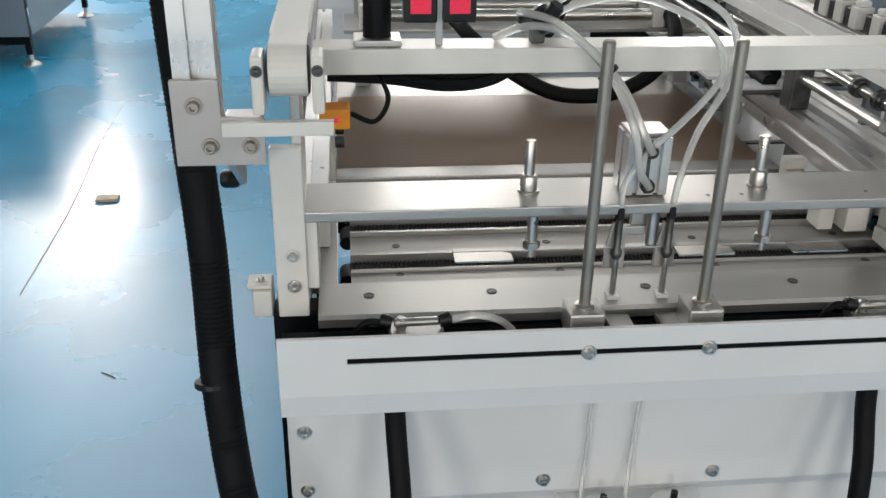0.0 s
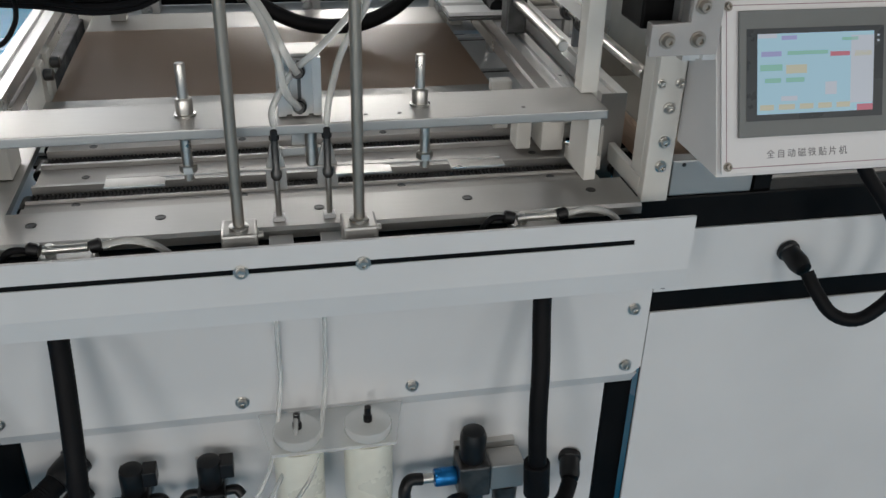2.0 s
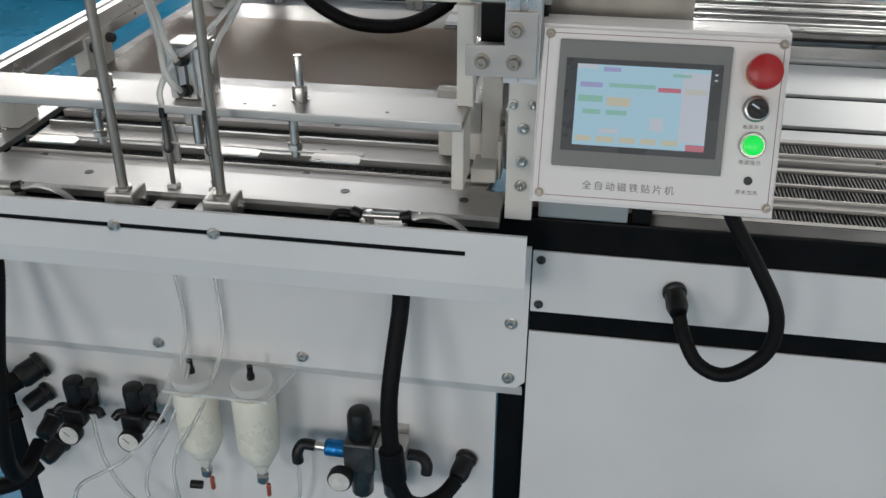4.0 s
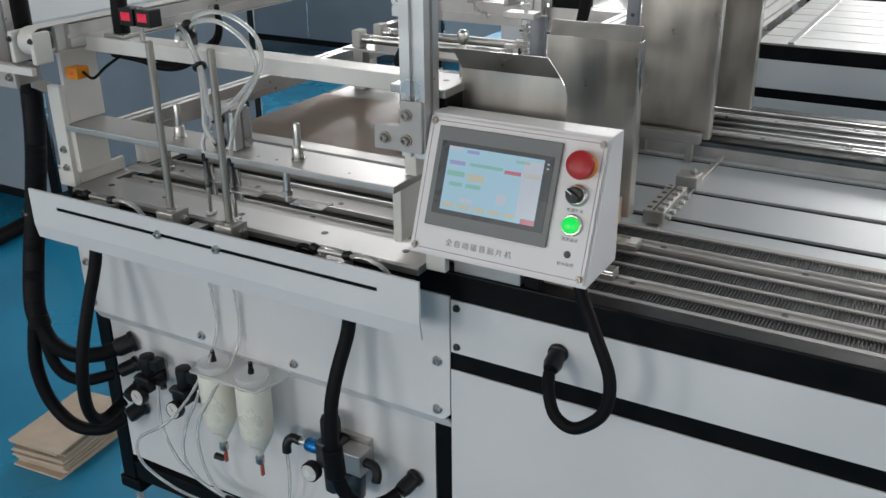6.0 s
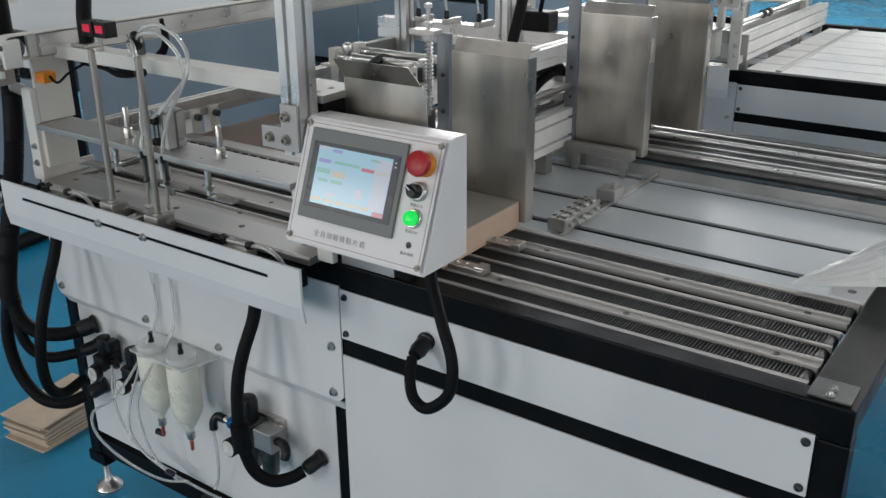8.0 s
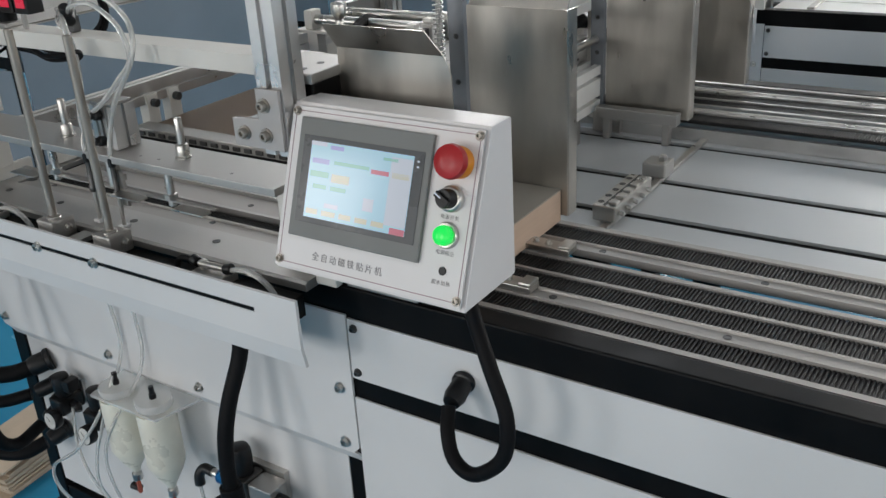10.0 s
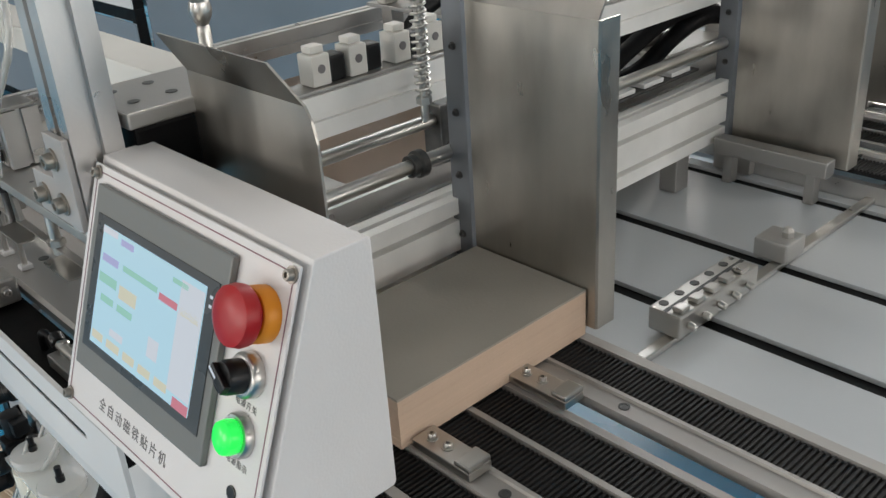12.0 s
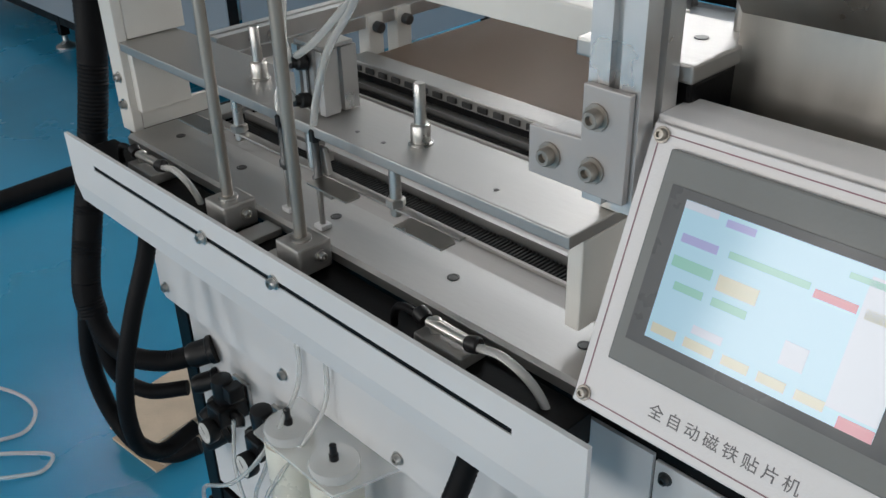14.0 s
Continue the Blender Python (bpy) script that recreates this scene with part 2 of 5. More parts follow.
def prism(outline, axis, a, b, bevel=0.0):
    """Straight body with that outline of 2D points, from a to b along the axis."""
    bm = bmesh.new()
    put = {"x": lambda u, v, w: (w, u, v), "y": lambda u, v, w: (u, w, v), "z": lambda u, v, w: (u, v, w)}[axis]
    one = [bm.verts.new(put(u, v, a)) for u, v in outline]
    two = [bm.verts.new(put(u, v, b)) for u, v in outline]
    bm.faces.new(one[::-1])
    bm.faces.new(two)
    for i in range(len(one)):
        j = (i + 1) % len(one)
        bm.faces.new((one[i], one[j], two[j], two[i]))
    bmesh.ops.recalc_face_normals(bm, faces=bm.faces)
    if bevel:
        bmesh.ops.bevel(bm, geom=list(bm.edges), offset=bevel, segments=2, profile=0.6, affect="EDGES")
    return bm


def slot_outline(w, h, g=0.004, d=0.006, nu=1, nv=2):
    """Outline of an extruded aluminium section, w by h, with open grooves in its four sides."""
    def side(length, k):
        out = []
        for i in range(k):
            c = length * (i + 0.5) / k
            out += [(c - g, 0), (c - g, d), (c + g, d), (c + g, 0)]
        return [(0, 0)] + out
    pts = []
    pts += [(s, t) for s, t in side(w, nu)]
    pts += [(w - t, s) for s, t in side(h, nv)]
    pts += [(w - s, h - t) for s, t in side(w, nu)]
    pts += [(t, h - s) for s, t in side(h, nv)]
    return pts


def extrusion(axis, u0, v0, w, h, a, b, nu=1, nv=1, g=0.004, d=0.006):
    return prism([(u0 + u, v0 + v) for u, v in slot_outline(w, h, g, d, nu, nv)], axis, a, b)


def screw(parent, p, towards, r=0.006, name="screw", mat="steel"):
    """Socket-head screw on a washer."""
    q = Vector(p) + Vector(towards)
    bm = lathe([(r * 1.45, 0), (r * 1.45, r * 0.25), (r, r * 0.25), (r, r * 1.1), (r * 0.85, r * 1.3), (r * 0.5, r * 1.3), (r * 0.45, r * 0.7), (r * 0.1, r * 0.7)], aim(p, q), 12)
    return part(name, bm, mat, parent, smooth=True)


FRONT, BACK, RIGHT, UP = (0, -1, 0), (0, 1, 0), (1, 0, 0), (0, 0, 1)

# ---- the hall: walls and ceiling are unseen, added to close it ----
X0, X1, Y0, Y1, TOP = (HALL[k] for k in ("x0", "x1", "y0", "y1", "top"))
solo("floor", box(X0, X1, Y0, Y1, -0.15, 0, 0), "floor", "glossy blue epoxy floor with scuffs", "floor", kind="structure")
bm = bmesh.new()
sx0, sx1, sy0, sy1 = ROOF_FILL
for a in ((X0 - 0.2, X1 + 0.2, Y0 - 0.2, sy0), (X0 - 0.2, X1 + 0.2, sy1, Y1 + 0.2), (X0 - 0.2, sx0, sy0, sy1), (sx1, X1 + 0.2, sy0, sy1)):
    add_box(bm, *a, TOP, TOP + 0.15)
solo("ceiling", bm, "ceiling", "unseen dim plain ceiling with an opening for the added roof lamp", "ceiling", kind="structure")
solo("wall_west", box(X0 - 0.2, X0, Y0, Y1, 0, TOP, 0), "wall", "unseen dim wall that closes the hall", "wall", kind="structure")


def window_wall(name, across, a, b, ends, centres, sill, head):
    """Wall from a to b in thickness, along x, or along y where across is True, with openings round the centres."""
    bm = bmesh.new()

    def piece(u0, u1, z0, z1):
        add_box(bm, *((a, b, u0, u1) if across else (u0, u1, a, b)), z0, z1)

    piece(*ends, 0, sill)
    piece(*ends, head, TOP)
    edges = [ends[0]] + [v for c in centres for v in (c - WINDOW_W / 2, c + WINDOW_W / 2)] + [ends[1]]
    for u0, u1 in zip(edges[::2], edges[1::2]):
        piece(u0, u1, sill, head)
    solo(name, bm, "wall", "unseen dim wall with openings for the window lamps", "wall", kind="structure")


window_wall("wall_north", False, Y1, Y1 + 0.2, (X0 - 0.2, X1 + 0.2), WINDOWS_Y1, *HIGH)
window_wall("wall_south", False, Y0 - 0.2, Y0, (X0 - 0.2, X1 + 0.2), (-6.0, -1.5, 3.0, 7.5), *LOW)
window_wall("wall_east", True, X1, X1 + 0.2, (Y0, Y1), EAST, *LOW)
# housings for the added tube lamps, also unseen
for lx, ly in LAMPS:
    lamp = thing("ceiling_light", lx, ly, TOP, "unseen added tube light hung under the ceiling", "ceiling light", "ceiling lights")
    part("housing", box(lx - 0.62, lx + 0.62, ly - 0.08, ly + 0.08, 4.36, 4.42, 0.006), "white", lamp)
    part("hanger", rod((lx, ly, 4.42), (lx, ly, TOP), 0.006), "steel", lamp)

# ---- the main cabinet of the machine ----
DECK, BELT_Z, PLATE_Z = 0.842, 0.838, 0.80
MID = 1.555  # the machine is laid out alike on both sides of this line


def cabinet():
    c = thing("machine_cabinet", 0.8, 1.5, 0, "white panelled machine cabinet with a black steel frame", "machine")
    back = 2 * MID - 0.937
    part("front_rail", box(-0.09, 1.64, 0.941, 0.977, 0.79, DECK, 0.003), "black", c)
    part("back_rail", box(-0.09, 1.64, back - 0.04, back, 0.80, DECK, 0.003), "black", c)
    part("end_rail", box(1.575, 1.64, 0.967, back - 0.042, 0.80, DECK, 0.003), "black", c)
    part("end_rail", box(-0.09, -0.05, 0.967, back - 0.042, 0.80, DECK - 0.01, 0.003), "black", c)
    for x in (-0.09, 0.755, 1.60):
        for y in (0.955 if x < 1 else 0.9415, back - 0.04):
            part("corner_post", box(x, x + 0.04, y, y + 0.04, 0.12, 0.789, 0.003), "black", c)
    part("front_crossbar", box(0.80, 1.598, 0.944, 0.975, 0.662, 0.702, 0.002), "black", c)
    part("front_bottom_bar", box(-0.05, 1.598, 0.958, 0.995, 0.12, 0.17, 0.003), "black", c)
    part("end_bottom_bar", box(1.602, 1.638, 0.967, back - 0.042, 0.12, 0.17, 0.003), "black", c)
    up = part("upper_panel", box(0.797, 1.598, 0.937, 0.941, 0.700, 0.795, 0.001), "white", c)
    for x in (0.808, 1.588):
        for z in (0.712, 0.782):
            screw(up, (x, 0.937, z), FRONT, 0.0045, mat="dark_steel")
    part("panel_backing", box(0.797, 1.602, 0.9415, 0.9435, 0.171, 0.789, 0), "black", c)
    part("lower_panel", box(0.797, 1.598, 0.937, 0.941, 0.175, 0.667, 0.001), "white", c)
    part("regulator_panel", box(-0.048, 0.753, 0.957, 0.961, 0.19, 0.798, 0.001), "white", c)
    part("end_panel", box(-0.094, -0.090, 1.0, back - 0.045, 0.175, 0.79, 0.001), "white", c)
    for x, y in ((-0.07, 0.975), (0.775, 0.975), (1.62, 0.945), (-0.07, back - 0.02), (1.62, back - 0.02)):
        foot = part("levelling_foot", lathe([(0.032, 0), (0.034, 0.006), (0.028, 0.016), (0.012, 0.026), (0.009, 0.03), (0.009, 0.09)], pose(x, y, 0), 20), "steel", c, "chromed levelling foot", True)
        part("foot_block", box(x - 0.03, x + 0.034, y - 0.0235, y + 0.03, 0.088, 0.119, 0.004), "black", c)
    # deck plates between the two belt runs; black strips darken the slots between them
    edges = [1.29, 1.43, 1.595, 1.80, 1.845]
    for a, b in zip(edges, edges[1:]):
        part("slot_strip", box(-0.04, 1.573, a - 0.024, a + 0.024, PLATE_Z - 0.011, PLATE_Z - 0.0062, 0), "black", c)
        part("deck_plate", box(-0.04, 1.573, a + 0.0115, b - 0.0115, PLATE_Z - 0.006, PLATE_Z, 0.001), "deck", c)
    part("end_cover", box(-0.048, -0.016, 0.995, 1.272, 0.836, 0.846, 0.001), "alu_plate", c)
    part("rear_deck", box(-0.04, 0.775, 1.862, 2.13, PLATE_Z - 0.008, PLATE_Z, 0.001), "deck", c)
    return c


CABINET = cabinet()


def belt(y0, y1, x0, x1):
    b = thing("conveyor_belt", x0, (y0 + y1) / 2, BELT_Z, "dark ribbed conveyor belt running in an aluminium channel", "conveyor belt", "belts of the machine")
    part("belt_band", box(x0, x1, y0 + 0.001, y1 - 0.001, BELT_Z - 0.008, BELT_Z - 0.0022, 0), "belt", b)
    bm = bmesh.new()
    pitch, n = 0.0052, int((x1 - x0) / 0.0052)
    for i in range(n):
        x = x0 + i * pitch
        q = [(x, y0 + 0.0015, BELT_Z - 0.0022), (x + 0.0008, y0 + 0.0015, BELT_Z), (x + 0.0028, y0 + 0.0015, BELT_Z), (x + 0.0036, y0 + 0.0015, BELT_Z - 0.0022)]
        a = [bm.verts.new(p) for p in q]
        e = [bm.verts.new((p[0], y1 - 0.0015, p[2])) for p in q]
        for k in range(3):
            bm.faces.new((a[k], a[k + 1], e[k + 1], e[k]))
        bm.faces.new(a[::-1])
        bm.faces.new(e)
    part("belt_ribs", bm, "belt", b, kind="stuff")
    for x in (x0 - 0.004, x1 + 0.004):
        part("pulley", rod((x, y0 - 0.001, BELT_Z - 0.011), (x, y1 + 0.001, BELT_Z - 0.011), 0.010), "plastic_black", b, "black toothed pulley", True)
    return b


def lane(y):
    return 2 * MID - y


BELTS = [(0.992, 1.030, 0.78, 1.555), (1.062, 1.103, 0.78, 1.555), (1.110, 1.152, 0.78, 1.555), (1.217, 1.262, 0.78, 1.555)]
BAY_BELTS = [(1.038, 1.072), (1.150, 1.186), (1.236, 1.262)]
for y0, y1 in BAY_BELTS:
    belt(y0, y1, 0.0, 0.70)
for y0, y1, x0, x1 in BELTS:
    belt(y0, y1, x0, x1)
    belt(lane(y1), lane(y0), 0.78, x1)


def rail(y0, y1, z1, x0, x1, groove=True, mat="rail", deep=0.04):
    r = thing("belt_rail", x0, (y0 + y1) / 2, z1, "long aluminium belt guide rail", "rail", "belt rails")
    z0 = z1 - deep
    lip = min(0.004, (y1 - y0) / 4)
    out = [(y0, z0), (y1, z0), (y1, z1), (y1 - lip, z1)] + ([(y1 - lip - 0.001, z1 - 0.003), (y0 + lip + 0.001, z1 - 0.003)] if groove else []) + [(y0 + lip, z1), (y0, z1)]
    part("profile", prism(out, "x", x0, x1), mat, r)
    if y1 - y0 > 0.022:
        for k in range(4):
            x = x0 + 0.06 + (x1 - x0 - 0.12) * k / 3
            part("countersunk_screw", lathe([(0.0055, 0), (0.0055, 0.0006), (0.0035, 0.0008), (0.003, 0.0003)], pose(x, (y0 + y1) / 2, z1 - (0.0029 if groove else -0.0001)), 12), "dark_steel", r)
    return r


RAILS = [(0.980, 0.990, 0.841, False), (1.031, 1.061, 0.841, True), (1.1035, 1.1095, 0.840, False), (1.1535, 1.162, 0.840, False), (1.188, 1.2155, 0.841, True), (1.263, 1.275, 0.840, False)]
for y0, y1, z1, g in RAILS:
    rail(y0, y1, z1, 0.77, 1.57, g, "rail", 0.011 if 1.15 < y0 < 1.20 else 0.04)
    rail(lane(y1), lane(y0), z1 if y0 < 1.26 else 0.824, 0.78, 1.57, g, "alu")
for y0, y1, z1, g in ((0.995, 1.010, 0.848, False), (1.0105, 1.0365, 0.846, True), (1.0735, 1.080, 0.847, False), (1.0805, 1.1425, 0.840, False), (1.143, 1.1490, 0.846, False), (1.1875, 1.210, 0.847, False), (1.211, 1.2345, 0.845, True), (1.2635, 1.275, 0.845, False)):
    rail(y0, y1, z1, 0.0, 0.725, g, "alu_plate" if y1 - y0 < 0.012 else "rail")

solo("under_cable", tube([(0.93, 1.40, 0.74), (0.97, 1.48, 0.62), (1.02, 1.50, 0.575), (1.08, 1.50, 0.60), (1.14, 1.42, 0.70), (1.16, 1.36, 0.78)], 0.022, 12), "rubber", "black cable bundle hanging below the deck", "cable", smooth=True)
# belt end blocks near the right end of the pasting bay, and on the cabinet's end rail
for y in (1.03, 1.145, 1.225):
    t = thing("bearing_block", 0.72, y + 0.02, 0.846, "small machined aluminium bearing block with a shaft", "bearing block", "bearing blocks")
    part("block", box(0.70, 0.735, y - 0.006, y + 0.045, 0.8475, 0.868, 0.002), "cream", t)
    part("flange", box(0.7355, 0.740, y + 0.008, y + 0.045, 0.8475, 0.905, 0.001), "cream", t)
for x, y in ((0.995, 1.17), (1.0, 1.045)):
    t = thing("belt_bracket", x, y, 0.842, "small polished bracket with screws between the belts", "bracket", "belt brackets")
    part("plate", box(x - 0.04, x + 0.03, y - 0.012, y + 0.014, 0.8415, 0.850, 0.001), "steel", t)
    part("lug", box(x + 0.012, x + 0.03, y - 0.012, y + 0.014, 0.850, 0.8555, 0.002), "steel", t)
    for k in (-0.028, -0.008):
        screw(t, (x + k, y + 0.001, 0.850), UP, 0.004)
corner = thing("corner_plate", 1.6, 0.96, 0.842, "dark corner plate with two bright screws", "plate")
part("plate", box(1.578, 1.632, 0.948, 1.0, 0.8425, 0.846, 0.001), "dark_steel", corner)
for y in (0.958, 0.975):
    screw(corner, (1.604, y, 0.846), UP, 0.004)

# ---- the pasting bay: front plate, side plates, beams ----
fp = thing("front_plate", 0.37, 0.95, 0.845, "milled aluminium front plate with countersunk holes", "plate")
part("plate", prism([(0.914, 0.836), (0.993, 0.836), (0.993, 0.850), (0.918, 0.850), (0.914, 0.846)], "x", -0.038, 0.752), "alu_plate", fp)
for x in (0.02, 0.165, 0.352, 0.537, 0.70):
    part("hole", lathe([(0.0065, 0), (0.0065, 0.0006), (0.0045, 0.0008), (0.004, 0.0004)], pose(x, 0.961, 0.8501), 14), "dark_steel", fp)


def side_plate(x0, x1, name, mirror):
    s = thing(name, (x0 + x1) / 2, 0.94, 0.845, "cream side plate of the pasting bay with socket screws", "side plate", "side plates")
    part("upright", box(x0, x1, 0.930, 0.944, 0.843, 1.045, 0.002), "cream", s)
    inner = x1 if mirror < 0 else x0
    a, b = (inner - 0.010, inner) if mirror < 0 else (inner, inner + 0.010)
    part("sill", box(a, b, 0.9445, 1.06, 0.846, 0.872, 0.002), "cream", s)
    if mirror < 0:
        part("arm_plate", box(a, b, 0.9445, 1.03, 0.9705, 1.16, 0.002), "cream", s)
    else:
        part("arm_plate", box(a, b, 0.9445, 0.975, 0.8725, 1.0695, 0.002), "cream", s)
    for z in (0.882, 0.920) if mirror < 0 else (0.892, 0.925, 0.969):
        screw(s, ((x0 + x1) / 2 + 0.002, 0.930, z), FRONT, 0.0055)
    for dx in () if mirror < 0 else (-0.012, 0.012):
        screw(s, ((x0 + x1) / 2 + dx, 0.930, 1.0), FRONT, 0.0045)
    return s


side_plate(-0.082, -0.048, "side_plate", -1)
side_plate(0.757, 0.792, "side_plate", 1)
lug = thing("end_lug", -0.1, 0.96, 0.835, "small cream lug with a screw beside the side plate", "lug")
part("block", box(-0.112, -0.0905, 0.945, 0.985, 0.835, 0.868, 0.002), "cream", lug)
part("strap", box(-0.118, -0.0905, 0.950, 0.980, 0.8685, 0.873, 0.001), "cream", lug)
screw(lug, (-0.103, 0.965, 0.873), UP, 0.004)

beam = thing("press_beam", 0.31, 1.0, 0.93, "flat aluminium press beam across the pasting bay", "beam")
part("top_bar", box(-0.058, 0.70, 0.932, 1.018, 0.958, 0.970, 0.0015), "alu_plate", beam)
for x in (0.205, 0.478):
    part("guide_stud", lathe([(0.0125, 0), (0.0125, 0.0025), (0.010, 0.003), (0.010, 0.019), (0.0085, 0.021), (0.006, 0.0215), (0.006, 0.06), (0.005, 0.062)], pose(x, 0.978, 0.970), 16), "steel", beam, "steel stud with a hexagon collar", True)
    part("stud_tail", rod((x, 0.942, 0.905), (x, 0.942, 0.9575), 0.006), "steel", beam, smooth=True)
    part("tail_nut", lathe([(0.010, 0), (0.010, 0.007), (0.008, 0.0085)], pose(x, 0.942, 0.9165), 6), "steel", beam)
part("shim_bar", box(0.115, 0.57, 0.9375, 0.9465, 0.9125, 0.9150, 0.0005), "alu_plate", beam)
for x in (0.115, 0.37, 0.505):
    part("shim", prism([(x, 0.914), (x + 0.065, 0.914), (x + 0.065, 0.932), (x + 0.055, 0.9372), (x, 0.9372)], "z", 0.9125, 0.9145), "steel", beam)
for x in (0.41, 0.45, 0.60):
    part("hole", lathe([(0.0025, 0), (0.0025, 0.0004)], pose(x, 0.954, 0.9701), 10), "ink", beam)
part("link", box(0.684, 0.70, 0.951, 1.016, 0.869, 0.9575, 0.002), "cream", beam)
part("end_upright", box(0.684, 0.706, 0.990, 1.0175, 0.9705, 1.1015, 0.002), "cream", beam)
part("link", box(-0.058, -0.0355, 0.940, 1.016, 0.873, 0.9575, 0.002), "cream", beam)

cross = thing("cross_beam", 0.37, 1.02, 1.1, "cream rectangular cross beam over the pasting bay", "beam")
part("bar", box(-0.0475, 0.715, 1.0, 1.05, 1.102, 1.130, 0.002), "cream", cross)
part("cable_tray", box(-0.02, 0.17, 1.051, 1.075, 1.085, 1.105, 0.002), "dark_steel", cross)


def column(x, y, z0, z1, label):
    c = thing("gantry_column", x + 0.02, y + 0.02, z0, label, "column", "gantry columns")
    part("profile", extrusion("z", x, y, 0.04, 0.04, z0, z1), "alu", c)
    return c


COL_R = column(0.755, 0.872, 1.047, 1.95, "slotted aluminium column rising above the pasting bay")
COL_L = column(-0.16, 0.872, 1.06, 1.95, "slotted aluminium column beside the black hose")


def joint(pts, y, name="joint_plate"):
    j = thing(name, pts[0][0], y, pts[0][1], "L-shaped steel joint plate with socket screws", "joint plate", "joint plates")
    return j


jr = joint([(0.715, 1.045)], 0.866)
part("plate", prism([(0.712, 1.055), (0.792, 1.055), (0.792, 1.130), (0.756, 1.130), (0.756, 1.092), (0.712, 1.090)], "y", 0.866, 0.8715, 0.001), "joint_steel", jr)
for x, z in ((0.768, 1.110), (0.731, 1.073), (0.767, 1.073)):
    screw(jr, (x, 0.866, z), FRONT, 0.0065, mat="rod_steel")
part("spacer", box(0.720, 0.7545, 0.872, 0.900, 1.058, 1.086, 0.002), "alu_plate", jr)
jl = joint([(-0.16, 1.05)], 0.866)
part("plate", prism([(-0.163, 1.052), (-0.078, 1.052), (-0.078, 1.098), (-0.118, 1.10), (-0.118, 1.136), (-0.163, 1.136)], "y", 0.864, 0.8715, 0.001), "joint_steel", jl)
for x, z in ((-0.142, 1.112), (-0.13, 1.072), (-0.092, 1.072)):
    screw(jl, (x, 0.864, z), FRONT, 0.006, mat="rod_steel")
part("spacer", box(-0.1195, -0.083, 0.872, 0.925, 1.055, 1.09, 0.002), "alu_plate", jl)

# linear belt drive above the left side plate
drive = thing("belt_drive", -0.05, 1.2, 1.1, "cream linear belt drive with a white flat belt round a pulley", "belt drive")
part("front_bar", box(-0.117, -0.012, 0.853, 0.8635, 1.084, 1.098, 0.0015), "cream", drive)
for x in (-0.083, -0.026):
    part("cheek", box(x - 0.006, x + 0.006, 0.872, 0.912, 1.0985, 1.156, 0.004), "cream", drive)
    screw(drive, (x, 0.872, 1.142), FRONT, 0.004, mat="dark_steel")
part("pulley", rod((-0.075, 0.905, 1.135), (-0.034, 0.905, 1.135), 0.024, 24), "dark_steel", drive, smooth=True)
loop = [(0.905 - 0.026 * math.sin(math.pi * i / 12), 1.135 - 0.026 * math.cos(math.pi * i / 12)) for i in range(13)]
inner = [(0.905 - 0.0245 * math.sin(math.pi * i / 12), 1.135 - 0.0245 * math.cos(math.pi * i / 12)) for i in range(12, -1, -1)]
part("flat_belt", prism([(2.2, 1.109)] + loop + [(2.2, 1.161), (2.2, 1.1595)] + inner + [(2.2, 1.1105)], "x", -0.073, -0.036), "cream", drive, "white flat belt")
part("module_beam", extrusion("y", -0.076, 1.113, 0.042, 0.044, 0.965, 2.19), "alu", drive)
cat = thing("drive_catch", -0.14, 1.0, 1.0, "small black knob on a steel bracket", "knob")
part("bracket", prism([(0.93, 1.052), (0.945, 1.052), (1.06, 0.98), (1.06, 0.96), (1.045, 0.96), (0.93, 1.035)], "x", -0.128, -0.120, 0.001), "steel", cat)
part("knob", lathe([(0.009, 0), (0.011, 0.004), (0.011, 0.018), (0.008, 0.022)], aim((-0.128, 1.05, 0.965), (-0.2, 1.05, 0.965)), 16), "plastic_black", cat, smooth=True)

sensor = thing("sensor", -0.01, 0.93, 1.07, "orange photoelectric sensor on a black cable", "sensor")
part("body", box(-0.028, 0.004, 0.935, 0.965, 1.062, 1.084, 0.003), "yellow", sensor)
part("lens", lathe([(0.0025, 0), (0.003, 0.002), (0.0015, 0.003)], aim((-0.010, 0.935, 1.073), (-0.010, 0.9, 1.073)), 14), "red_glow", sensor, "lit red lens", True)
part("cable", tube([(0.004, 0.95, 1.075), (0.03, 0.95, 1.066), (0.045, 0.97, 1.085), (0.035, 1.03, 1.10)], 0.0028, 8), "rubber", sensor, "black cable", True)

# y-directed slide rails at both ends of the bay
for x, side in ((0.672, 1), (-0.06, 0)):
    r = thing("slide_rail", x, 1.5, 0.93, "slotted aluminium slide rail running to the back", "rail", "slide rails")
    part("profile", extrusion("y", x, 0.905, 0.036, 0.045, 1.062, 2.08, 1, 1), "alu", r)
    part("end_cap", box(x, x + 0.036, 1.0598, 1.0618, 0.905, 0.950, 0.0005), "alu_plate", r)
    part("rail_foot", box(x + 0.002, x + 0.034, 1.10, 1.16, 0.847, 0.904, 0.002), "cream", r)
    part("rail_foot", box(x + 0.002, x + 0.034, 1.92, 1.98, 0.801, 0.904, 0.002), "cream", r)
ur = thing("upper_rail", 0.66, 1.5, 1.0, "upper slotted aluminium rail along the slide", "rail")
part("profile", extrusion("y", 0.700, 1.042, 0.040, 0.044, 1.062, 2.08, 1, 1), "alu_lit", ur)
part("end_cap", box(0.700, 0.740, 1.0598, 1.0618, 1.042, 1.086, 0.0005), "alu_plate", ur)
